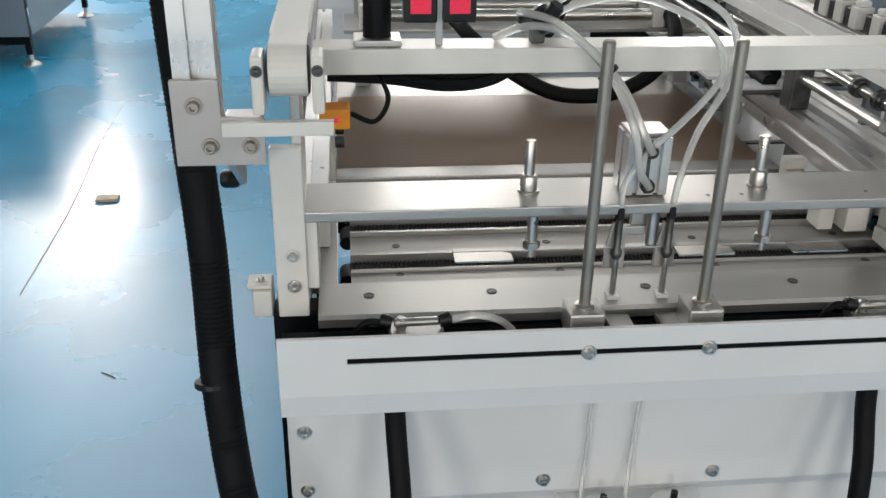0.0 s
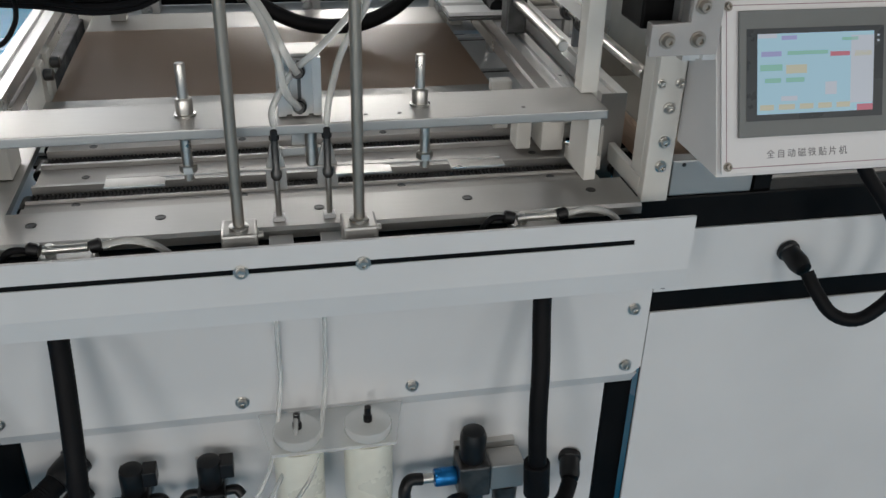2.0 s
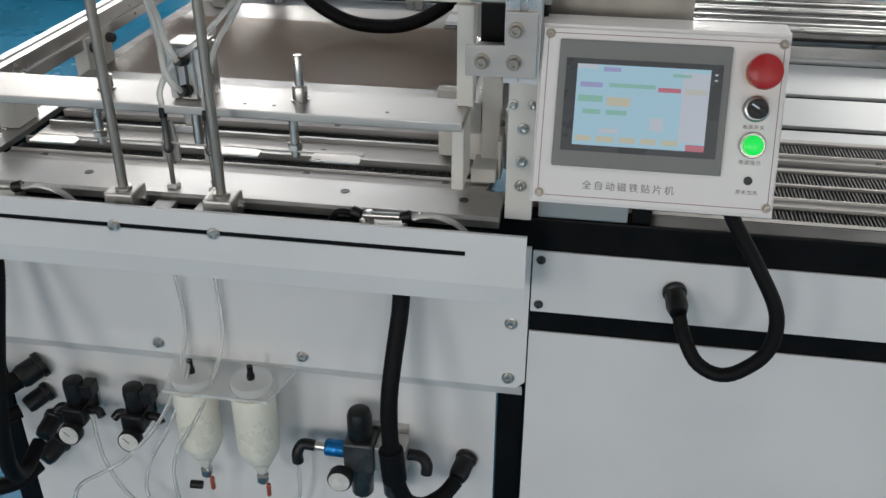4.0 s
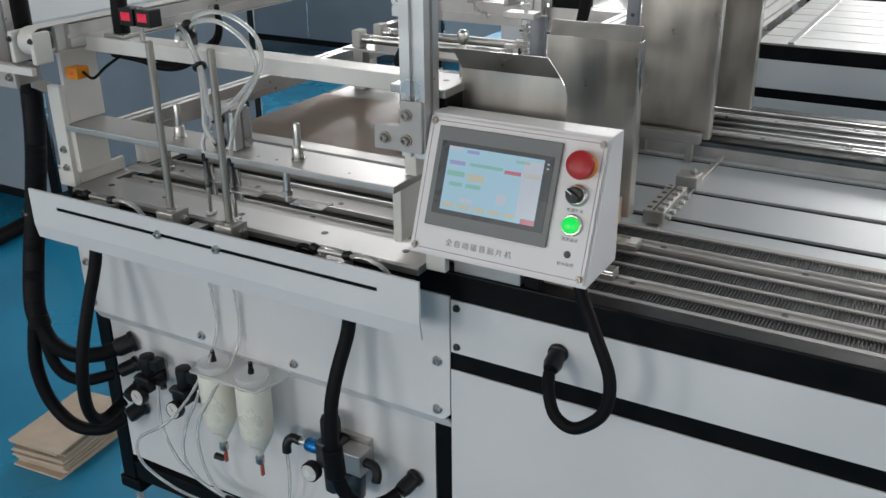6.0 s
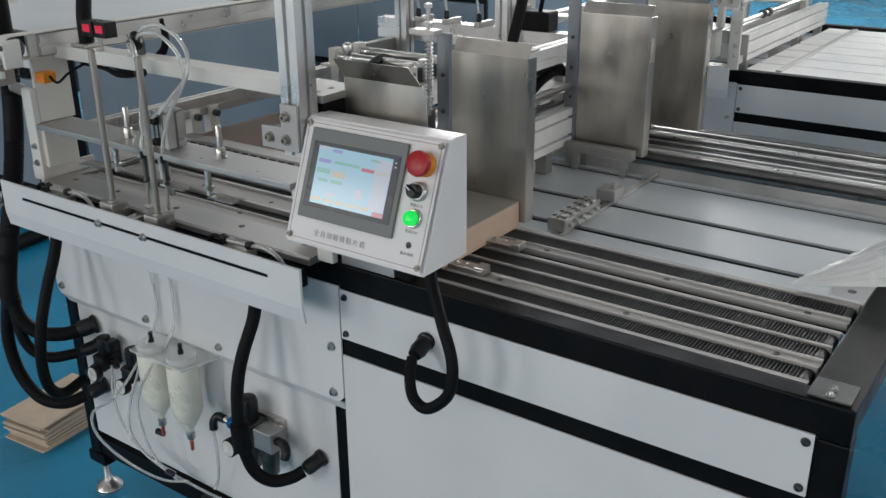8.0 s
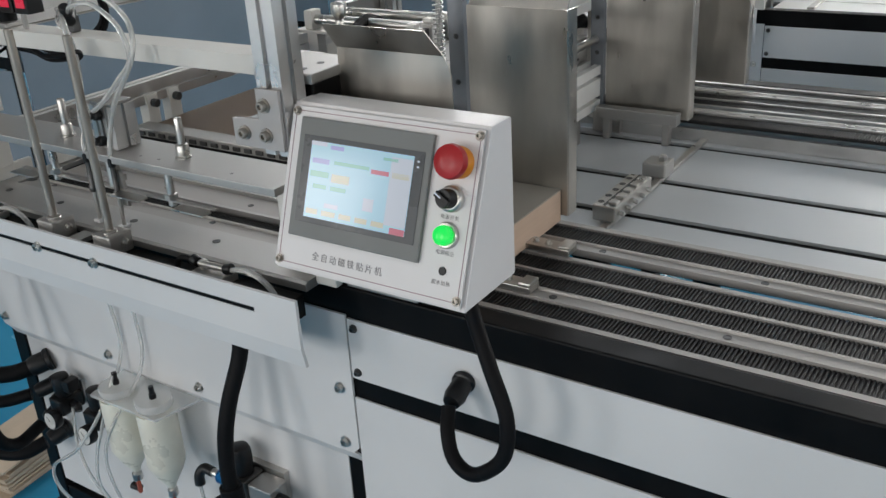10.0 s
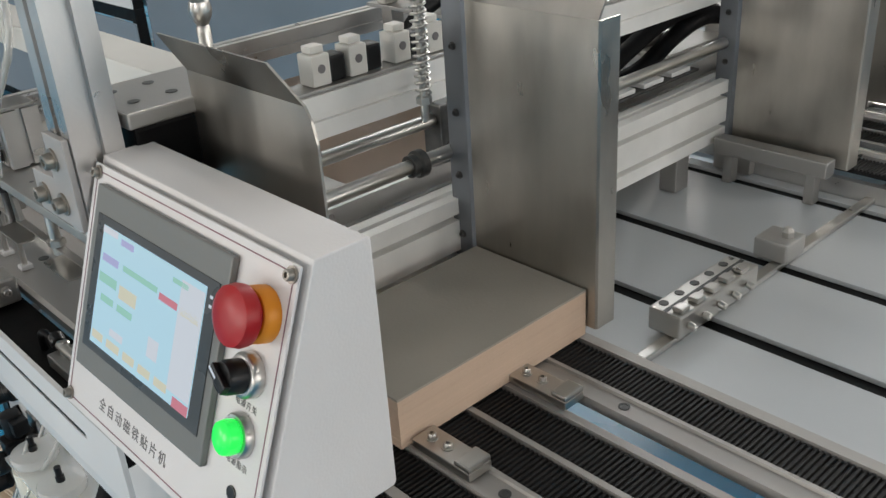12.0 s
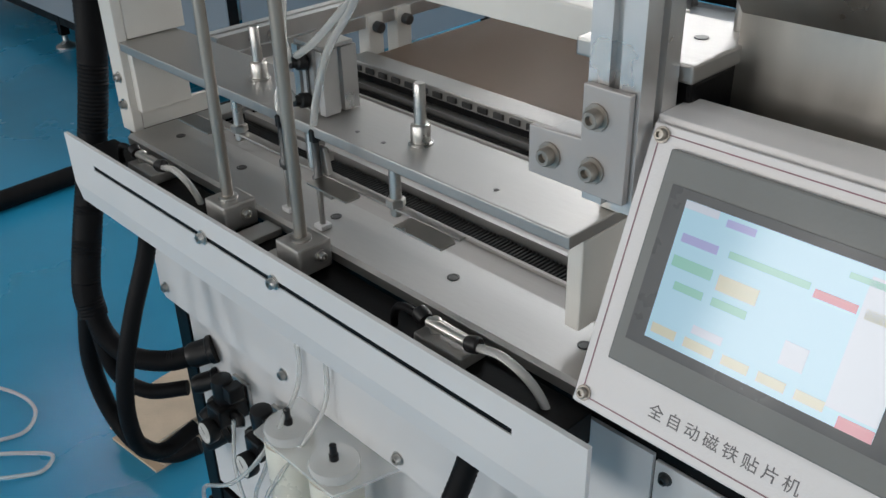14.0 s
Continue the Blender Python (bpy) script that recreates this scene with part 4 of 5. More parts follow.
def tall_plate(y, s, x0, x1, z0, z1):
    """Bent sheet whose flange and lip turn away in the direction s along y."""
    t = thing("hopper_plate", (x0 + x1) / 2, y, z0, STEEL_LABEL, "plate", "hopper plates")
    e = 0.0022
    part("sheet", prism([(x0, y), (x1 - 0.002, y), (x1, y + s * 0.002), (x1, y + s * 0.028), (x1 - e, y + s * 0.028), (x1 - e, y + s * 0.004), (x1 - 0.003, y + s * e), (x0, y + s * e)], "z", z0, z1), "stainless", t)
    part("lip", prism([(y, z1 + 0.0003), (y + s * e, z1 + 0.0003), (y + s * (0.014 + e), z1 + 0.024), (y + s * 0.014, z1 + 0.024)], "x", x0 + 0.004, x1 - 0.002), "stainless", t)
    part("stand", box(x0 - 0.034, x0 - 0.006, min(y, y + s * 0.012), max(y, y + s * 0.012), z0, z1 + 0.03, 0.001), "blue_alu", t)
    part("stand_tie", box(x0 - 0.02, x0 + 0.02, min(y + s * 0.013, y + s * 0.02), max(y + s * 0.013, y + s * 0.02), z0 + 0.002, z0 + 0.03, 0.001), "blue_alu", t)
    part("stand_foot", box(x0 - 0.03, x0 + 0.03, min(y + s * 0.0045, y + s * 0.034), max(y + s * 0.0045, y + s * 0.034), 0.801, z0 - 0.0005, 0.001), "alu_plate", t)
    for k in range(4):
        screw(t, (x0 - 0.02, y, z0 + 0.05 + 0.07 * k), (0, -s, 0), 0.003, mat="dark_steel")
    return t


tall_plate(1.2725, 1, 0.803, 0.969, 0.850, 1.158)
tall_plate(1.815, 1, 0.790, 0.965, 0.846, 1.165)
tall_plate(2.10, 1, 0.83, 0.99, 0.850, 1.165)


def short_plate(y, s):
    t = thing("hopper_plate", 0.88, y, 0.95, "short brushed stainless hopper plate with a clipped corner", "plate", "hopper plates")
    e = 0.0022
    part("sheet", prism([(0.800, 0.945), (0.966, 0.945), (0.966, 1.135), (0.962, 1.150), (0.956, 1.160), (0.800, 1.160)], "y", y, y + s * e), "stainless", t)
    bm = bmesh.new()
    q = [(0.800, y, 1.160), (0.956, y, 1.160), (0.942, y - s * 0.016, 1.191), (0.792, y - s * 0.016, 1.191)]
    a = [bm.verts.new(p) for p in q]
    b = [bm.verts.new((p[0], p[1] + s * e, p[2])) for p in q]
    bm.faces.new(a[::-1]), bm.faces.new(b)
    for i in range(4):
        bm.faces.new((a[i], a[(i + 1) % 4], b[(i + 1) % 4], b[i]))
    bmesh.ops.recalc_face_normals(bm, faces=bm.faces)
    part("lip", bm, "stainless", t)
    part("stand", box(0.782, 0.798, y, y + s * 0.025, 0.8415, 1.12, 0.001), "alu_plate", t)
    part("stay", box(0.7985, 0.83, y + s * 0.003, y + s * 0.02, 0.96, 0.99, 0.001), "alu_plate", t)
    return t


short_plate(0.972, 1)

stack = thing("board_stack", 0.88, 1.15, 0.845, "stack of grey-topped brown boards under the hopper", "board stack")
rnd = random.Random(4)
z = 0.8415
for i in range(24):
    j = lambda: rnd.uniform(-0.00025, 0.00025)
    part("board", box(0.805 + j(), 0.957 + j(), 1.024 + j(), 1.2705 + j() * 0.5, z, z + 0.0021, 0.0), "board_edge" if i < 23 else "card_grey", stack)
    z += 0.00213

# frame between the hoppers
hf = thing("slotted_beam", 0.78, 1.55, 0.801, "slotted aluminium beam between the hoppers", "beam")
part("beam", extrusion("y", 0.742, 0.853, 0.036, 0.088, 1.065, 2.09, 1, 2, 0.004, 0.012), "alu_lit", hf)
part("end_cap", box(0.742, 0.778, 1.0628, 1.0648, 0.853, 0.941, 0.0005), "alu_plate", hf)
for y in (1.075, 1.42, 1.70, 2.02):
    part("leg", box(0.746, 0.774, y, y + 0.03, 0.801, 0.8528, 0.001), "alu_plate", hf)
hs = thing("hopper_shaft", 0.77, 1.5, 0.99, "polished shaft with black bushings between hopper plates", "shaft")
part("shaft", rod((0.766, 0.99, 0.992), (0.766, 2.12, 0.992), 0.0078), "steel", hs, smooth=True)
for y in (1.235, 1.30, 1.86):
    part("bushing", lathe([(0.015, 0), (0.015, 0.008), (0.012, 0.010), (0.012, 0.018)], aim((0.766, y, 0.992), (0.766, y - 0.1, 0.992)), 20), "dark_steel" if y > 1.2 else "steel", hs, smooth=True)
for y in (1.232, 1.878):
    t = thing("spring_rod", 0.781, y, 1.0, "vertical steel rod with a coil spring and nuts", "spring rod", "spring rods")
    part("rod", rod((0.780, y, 1.040), (0.780, y, 1.245), 0.004), "steel", t, smooth=True)
    coil = [(0.780 + 0.0075 * math.cos(k * math.pi / 4), y + 0.0075 * math.sin(k * math.pi / 4), 1.07 + 0.11 * k / 128) for k in range(129)]
    part("spring", tube(coil, 0.0014, 6, 1), "steel", t, "coil spring", True)
    for zz in (1.060, 1.181, 1.206, 1.238):
        part("nut", lathe([(0.008, 0), (0.008, 0.007), (0.006, 0.0085)], pose(0.780, y, zz), 6), "steel", t)
    part("bridge", box(0.745, 0.801, y - 0.014, y + 0.014, 1.190, 1.200, 0.001), "alu_plate", t)
vb = thing("valve_block", 0.72, 1.4, 1.086, "row of cream air valves with dark coils on the upper rail", "valve block")
part("base_bar", box(0.703, 0.737, 1.10, 1.72, 1.0865, 1.0905, 0.001), "alu_plate", vb)
for k in range(5):
    y = 1.135 + 0.046 * k + (0.012 if k > 1 else 0)
    v = part("valve", box(0.708, 0.732, y, y + 0.022, 1.091, 1.122, 0.002), "cream", vb)
    part("coil", box(0.710, 0.730, y + 0.0225, y + 0.042, 1.091, 1.118, 0.003), "plastic_black", v)
    part("cap", box(0.712, 0.728, y + 0.003, y + 0.019, 1.1225, 1.130, 0.002), "cream", v)
    part("port", lathe([(0.0045, 0), (0.0045, 0.0006)], aim((0.732, y + 0.011, 1.108), (0.9, y + 0.011, 1.108)), 10), "ink", v)
for y in (1.46, 1.54, 1.62):
    part("bar_slot", box(0.715, 0.722, y, y + 0.022, 1.0906, 1.0910, 0), "dark_steel", vb)
ms = thing("motor_stand", 0.79, 0.96, 1.07, "dark motor block under a light machined plate", "motor")
part("block", box(0.722, 0.800, 0.920, 0.985, 1.07, 1.1255, 0.003), "black", ms)
part("plate", box(0.710, 0.803, 0.915, 1.014, 1.126, 1.139, 0.002), "alu_plate", ms)
for x, y in ((0.735, 0.935), (0.775, 0.935), (0.735, 0.968), (0.775, 0.968)):
    part("slot", lathe([(0.005, 0), (0.005, 0.0005)], pose(x, y, 1.1391), 12), "dark_steel", ms)
bs = thing("ball_stud", 0.786, 1.0, 1.139, "steel stud with a round ball head", "stud")
part("stud", lathe([(0.0055, 0), (0.0055, 0.046), (0.0045, 0.048), (0.008, 0.054), (0.0095, 0.060), (0.008, 0.067), (0.004, 0.070)], pose(0.786, 1.0, 1.1392), 18), "steel", bs, smooth=True)
for pts in ([(0.70, 1.44, 0.973), (0.70, 1.52, 0.968), (0.70, 1.60, 0.975), (0.70, 1.68, 1.002), (0.70, 1.75, 1.024), (0.698, 1.83, 1.03), (0.695, 1.90, 1.012)], [(0.685, 1.42, 0.966), (0.685, 1.56, 0.968), (0.69, 1.64, 0.958), (0.70, 1.71, 0.968), (0.705, 1.78, 1.0), (0.70, 1.86, 1.012), (0.695, 1.93, 1.0)]):
    solo("hopper_hose", tube(pts, 0.013, 14, rib=0.0006), "rubber", "thick black hose lying over the slide behind the hopper", "hose", "hopper hoses", smooth=True)
solo("hopper_hose", tube([(0.73, 1.60, 1.10), (0.735, 1.62, 1.16), (0.735, 1.65, 1.24), (0.73, 1.68, 1.40)], 0.0125, 14, rib=0.0006), "rubber", "thick black hose rising behind the hopper", "hose", "hopper hoses", smooth=True)
front_bar = thing("stop_bar", 0.87, 1.79, 0.801, "pale steel stop bar along the foot of the hopper plate", "bar")
part("bar", box(0.785, 0.955, 1.775, 1.800, 0.843, 0.866, 0.002), "alu_plate", front_bar)
for x in (0.80, 0.925):
    part("bar_foot", box(x, x + 0.014, 1.779, 1.796, 0.8005, 0.8428, 0.001), "alu_plate", front_bar)
tray = thing("pallet_tray", 0.70, 1.6, 0.951, "row of white slats on dark crossbars between the hoppers", "tray")
part("tray_bed", box(0.60, 0.738, 1.40, 1.80, 0.951, 0.955, 0.001), "dark_steel", tray)
for k in range(6):
    y = 1.41 + 0.065 * k
    part("slat", box(0.602, 0.736, y, y + 0.045, 0.9555, 0.962, 0.001), "white", tray)

# pusher strip lying across the deck plates
pusher = thing("pusher_strip", 1.0, 1.5, 0.801, "steel pusher strip with a row of screws across the deck", "pusher strip")
part("bar", box(0.986, 1.000, 1.315, 1.90, 0.8005, 0.808, 0.002), "steel", pusher)
part("carrier", box(0.966, 1.006, 1.365, 1.52, 0.8085, 0.836, 0.003), "steel", pusher)
part("carrier_groove", box(0.9835, 0.9885, 1.366, 1.519, 0.8361, 0.8366, 0), "dark_steel", pusher)
part("carrier", box(0.962, 1.006, 1.585, 1.63, 0.8085, 0.834, 0.003), "alu_plate", pusher, "small grey carrier with a bolt")
part("carrier_bolt", lathe([(0.008, 0), (0.008, 0.007), (0.006, 0.009), (0.004, 0.012)], pose(0.992, 1.61, 0.834), 6), "steel", pusher)
for k in range(5):
    y = 1.380 + 0.029 * k
    part("hole", lathe([(0.0055, 0), (0.0055, 0.0005)], pose(0.975, y, 0.8362), 14), "dark_steel", pusher)
    part("clip", box(0.991, 1.0045, y - 0.009, y + 0.006, 0.8364, 0.842, 0.002), "steel", pusher)
    part("pin", rod((1.0062, y, 0.822), (1.016, y, 0.820), 0.0042, 12), "steel", pusher, smooth=True)
end = thing("deck_end_plate", 1.5, 1.28, 0.80, "small white end plate with a dark hole", "plate")
part("plate", box(1.52, 1.574, 1.277, 1.36, 0.8005, 0.843, 0.001), "white", end)
part("hole", lathe([(0.007, 0), (0.007, 0.0006)], pose(1.548, 1.31, 0.8431), 14), "ink", end)

# crumpled film on the far end of the deck
film = thing("plastic_film", 1.56, 1.42, 0.845, "crumpled white plastic film lying on the deck", "plastic film")
bm = bmesh.new()
n1, n2 = 34, 46
rows = []
for i in range(n1 + 1):
    u, row = i / n1, []
    for j in range(n2 + 1):
        v = j / n2
        cx, cy = 1.465 + 0.17 * u, 1.268 + 0.22 * u
        half = 0.006 + 0.085 * u ** 0.8
        px, py = cx - (v - 0.5) * 1.1 * half, cy + (v - 0.5) * 1.6 * half
        ht = 0.852 + 0.075 * u * math.sin(math.pi * v) ** 0.7 + 0.010 * u * noise.noise(Vector((u * 2.5, v * 22, 3.1))) + 0.004 * noise.noise(Vector((u * 8, v * 40, 1.1))) * u
        row.append(bm.verts.new((px, py, ht)))
    rows.append(row)
for i in range(n1):
    for j in range(n2):
        bm.faces.new((rows[i][j], rows[i + 1][j], rows[i + 1][j + 1], rows[i][j + 1]))
bmesh.ops.solidify(bm, geom=bm.faces[:], thickness=0.0012)
part("film", bm, "film", film, smooth=True)

# ---- air regulators, glue cups and hoses on the regulator panel ----
PANEL_Y = 0.957


def regulator(x, z):
    t = thing("air_regulator", x, PANEL_Y, z, "black air regulator with a round pressure gauge", "air regulator", "air regulators")
    part("plate", box(x - 0.02, x + 0.02, 0.951, PANEL_Y, z - 0.03, z + 0.02, 0.001), "steel", t)
    part("body", box(x - 0.018, x + 0.018, 0.90, 0.9505, z - 0.035, z - 0.002, 0.004), "plastic_black", t)
    part("knob", lathe([(0.014, 0), (0.0165, 0.004), (0.0165, 0.034), (0.015, 0.042), (0.011, 0.044)], aim((x, 0.925, z - 0.002), (x, 0.920, z + 0.1)), 22), "plastic_black", t, smooth=True)
    for s in (-1, 1):
        part("elbow", tube([(x + s * 0.017, 0.925, z - 0.018), (x + s * 0.032, 0.925, z - 0.018), (x + s * 0.040, 0.920, z - 0.026)], 0.007, 10), "plastic_black", t, smooth=True)
    part("side_lug", box(x + 0.013, x + 0.032, 0.915, 0.94, z + 0.012, z + 0.036, 0.002), "plastic_black", t)
    g = part("gauge", lathe([(0.017, 0), (0.0185, 0.003), (0.0185, 0.016), (0.017, 0.018), (0.0165, 0.0165)], aim((x, 0.899, z - 0.04), (x, 0.85, z - 0.035)), 24), "plastic_black", t, "pressure gauge with a pale dial", True)
    part("dial", lathe([(0.016, 0), (0.016, 0.0006)], aim((x, 0.8822, z - 0.0383), (x, 0.85, z - 0.035)), 24), "ui_dial", g)
    part("pointer", add_box(bmesh.new(), -0.0008, 0.0008, -0.002, 0.011, 0, 0.0004, 0, aim((x, 0.8814, z - 0.0383), (x, 0.85, z - 0.035)) @ pose(0, 0, 0, 0, 0, 50)), "ink", g)
    return t


M["ui_dial"] = shader("pale_dial", (0.62, 0.61, 0.58), 0.25, vary=0.1, scale=60)
regulator(0.088, 0.463)
regulator(0.188, 0.463)

cup_shelf = thing("cup_shelf", 0.36, 0.91, 0.55, "clear plastic shelf on the panel for the glue cups", "shelf")
part("shelf", prism([(0.255, PANEL_Y), (0.455, PANEL_Y), (0.432, 0.862), (0.272, 0.862)], "z", 0.548, 0.553), "clear", cup_shelf)
for x in (0.30, 0.40):
    part("bracket", box(x, x + 0.012, 0.915, PANEL_Y, 0.540, 0.5475, 0.001), "clear", cup_shelf)
for x in (0.307, 0.399):
    t = thing("glue_cup", x, 0.892, 0.55, "milky plastic glue cup with a clear disc lid", "glue cup", "glue cups")
    part("lid", lathe([(0.030, 0), (0.0315, 0.002), (0.0315, 0.012), (0.030, 0.014), (0.006, 0.0145)], pose(x, 0.892, 0.5535), 28), "clear", t, "clear disc lid", True)
    part("nozzle", lathe([(0.006, 0), (0.006, 0.008), (0.0045, 0.009), (0.0045, 0.022)], pose(x, 0.892, 0.5685), 14), "plastic_black", t, smooth=True)
    part("cup", lathe([(0.007, 0), (0.010, 0.008), (0.024, 0.034), (0.0315, 0.052), (0.0325, 0.056), (0.033, 0.160)], pose(x, 0.892, 0.387), 28), "milky", t, smooth=True)
    part("valve", lathe([(0.006, 0), (0.009, 0.004), (0.009, 0.016), (0.005, 0.02)], pose(x, 0.892, 0.366), 14), "steel", t, smooth=True)
    part("lever", box(x + 0.008, x + 0.014, 0.880, 0.887, 0.348, 0.372, 0.002), "copper", t, "red valve lever")

frl = thing("filter_unit", 0.55, PANEL_Y, 0.43, "air filter unit with black knob, blue fitting and gauge", "filter unit")
part("body", box(0.528, 0.575, 0.90, 0.945, 0.40, 0.455, 0.004), "dark_steel", frl)
part("knob", lathe([(0.017, 0), (0.019, 0.004), (0.019, 0.042), (0.016, 0.05), (0.010, 0.053)], pose(0.551, 0.922, 0.455), 22), "plastic_black", frl, smooth=True)
part("bowl", lathe([(0.012, 0), (0.017, 0.006), (0.0185, 0.05), (0.0185, 0.06)], pose(0.551, 0.922, 0.34), 20), "dark_steel", frl, smooth=True)
part("block", box(0.5755, 0.625, 0.905, 0.945, 0.405, 0.45, 0.003), "alu_plate", frl)
part("bowl", lathe([(0.012, 0), (0.017, 0.006), (0.0185, 0.05), (0.0185, 0.06)], pose(0.602, 0.922, 0.344), 20), "dark_steel", frl, smooth=True)
part("blue_fitting", lathe([(0.012, 0), (0.0135, 0.002), (0.0135, 0.03), (0.012, 0.032)], aim((0.5275, 0.92, 0.428), (0.4, 0.92, 0.428)), 20), "blue_metal", frl, smooth=True)
part("nipple", rod((0.4955, 0.92, 0.428), (0.476, 0.92, 0.428), 0.007), "steel", frl, smooth=True)
part("elbow", tube([(0.478, 0.92, 0.428), (0.460, 0.918, 0.430), (0.452, 0.912, 0.418), (0.452, 0.91, 0.40)], 0.009, 12), "plastic_black", frl, smooth=True)
gg = part("gauge", lathe([(0.018, 0), (0.0195, 0.003), (0.0195, 0.016), (0.018, 0.018)], aim((0.525, 0.899, 0.395), (0.525, 0.85, 0.398)), 24), "plastic_black", frl, smooth=True)
part("dial", lathe([(0.0165, 0), (0.0165, 0.0006)], aim((0.525, 0.8808, 0.3962), (0.525, 0.85, 0.398)), 24), "ui_dial", gg)
part("mount", box(0.53, 0.62, 0.9455, PANEL_Y, 0.395, 0.46, 0.001), "steel", frl)
part("outlet", tube([(0.6255, 0.922, 0.43), (0.645, 0.920, 0.43), (0.655, 0.915, 0.42), (0.655, 0.91, 0.405)], 0.009, 12), "plastic_black", frl, smooth=True)


def gland(p, q, r, parent):
    part("gland", lathe([(r * 1.38, 0), (r * 1.38, 0.008), (r * 1.2, 0.01), (r * 1.22, 0.034), (r * 1.04, 0.042)], aim(p, q), 18), "plastic_black", parent, smooth=True)


def corrugated(pts, r, label, end=None, pitch=0.006):
    t = thing("corrugated_hose", *pts[0], label, "hose", "black hoses")
    part("hose", tube(pts, r, 16, rib=r * 0.05, pitch=pitch), "rubber", t, smooth=True)
    if end:
        gland(end, pts[-1], r, t)
    return t


big = corrugated([(-0.165, 0.965, 1.95), (-0.172, 0.965, 1.45), (-0.170, 0.965, 1.20), (-0.163, 0.957, 1.05), (-0.155, 0.937, 0.92), (-0.151, 0.905, 0.79), (-0.140, 0.868, 0.68), (-0.126, 0.843, 0.605), (-0.112, 0.838, 0.560)], 0.0215, "thick black corrugated hose hanging beside the machine")
corrugated([(-0.120, 0.840, 0.585), (-0.098, 0.842, 0.530), (-0.065, 0.862, 0.495), (-0.03, 0.897, 0.486), (-0.006, 0.925, 0.492)], 0.0165, "black corrugated hose branching to the panel", (0.018, 0.957, 0.503))
part("tie", lathe([(0.0225, 0), (0.023, 0.001), (0.023, 0.006), (0.0225, 0.007)], aim((-0.156, 0.903, 0.78), (-0.156, 0.897, 0.76)), 20), "plastic_black", big)
corrugated([(-0.120, 0.842, 0.60), (-0.130, 0.832, 0.54), (-0.136, 0.825, 0.465), (-0.118, 0.828, 0.385), (-0.072, 0.842, 0.33), (-0.025, 0.872, 0.318), (0.0, 0.912, 0.328)], 0.0145, "black corrugated hose in a low loop", (0.018, 0.957, 0.342))
corrugated([(0.044, 0.885, 0.775), (0.046, 0.870, 0.72), (0.050, 0.832, 0.64), (0.050, 0.804, 0.56), (0.044, 0.795, 0.48), (0.033, 0.808, 0.41), (0.020, 0.848, 0.372), (0.015, 0.905, 0.380)], 0.0125, "black corrugated hose from under the guard", (0.018, 0.957, 0.396))
corrugated([(-0.115, 0.838, 0.565), (-0.09, 0.84, 0.47), (-0.055, 0.868, 0.432), (-0.012, 0.916, 0.434)], 0.0125, "black corrugated hose branching to the panel", (0.018, 0.957, 0.449))
corrugated([(0.626, 0.902, 0.775), (0.625, 0.892, 0.715), (0.620, 0.862, 0.65), (0.616, 0.845, 0.59), (0.618, 0.837, 0.52), (0.624, 0.838, 0.46), (0.636, 0.848, 0.408), (0.658, 0.868, 0.382), (0.684, 0.892, 0.384), (0.700, 0.915, 0.394)], 0.0125, "black corrugated hose over the filter unit", (0.712, 0.957, 0.408))
part("foam_end", rod((0.622, 0.8385, 0.455), (0.618, 0.8375, 0.512), 0.018), "rubber", bpy.data.objects["filter_unit"], smooth=True)

for pts, label in (
    ([(0.307, 0.892, 0.59), (0.300, 0.875, 0.55), (0.27, 0.87, 0.48), (0.225, 0.875, 0.40), (0.205, 0.88, 0.32), (0.23, 0.90, 0.25), (0.29, 0.92, 0.22)], "thin white air hose curving below the glue cups"),
    ([(0.288, 0.91, 0.775), (0.290, 0.925, 0.70), (0.288, 0.925, 0.60), (0.262, 0.875, 0.50), (0.19, 0.86, 0.41), (0.10, 0.86, 0.34), (0.09, 0.87, 0.27), (0.16, 0.89, 0.215), (0.26, 0.905, 0.20), (0.33, 0.92, 0.215)], "thin white air hose looping under the regulators"),
    ([(0.350, 0.91, 0.775), (0.350, 0.925, 0.70), (0.346, 0.922, 0.60), (0.325, 0.865, 0.52), (0.28, 0.86, 0.44), (0.262, 0.87, 0.36), (0.265, 0.89, 0.27), (0.30, 0.915, 0.21)], "thin white air hose in front of the glue cups"),
    ([(0.11, 0.92, 0.44), (0.13, 0.90, 0.36), (0.17, 0.90, 0.28), (0.24, 0.915, 0.225), (0.34, 0.93, 0.20), (0.45, 0.94, 0.19)], "thin white air hose along the panel foot"),
    ([(0.452, 0.91, 0.40), (0.448, 0.915, 0.33), (0.43, 0.925, 0.26), (0.40, 0.935, 0.215)], "thin clear air hose below the filter unit"),
):
    solo("thin_air_hose", tube(pts, 0.0032, 8), "tube", label, "hose", "thin hoses", smooth=True)
for x, z in ((0.27, 0.335), (0.285, 0.235), (0.40, 0.215)):
    solo("tube_joint", rod((x, 0.90, z), (x + 0.02, 0.905, z - 0.004), 0.007, 12), "plastic_black", "small black tube joint on the thin hoses", "tube joint", "tube joints", smooth=True)

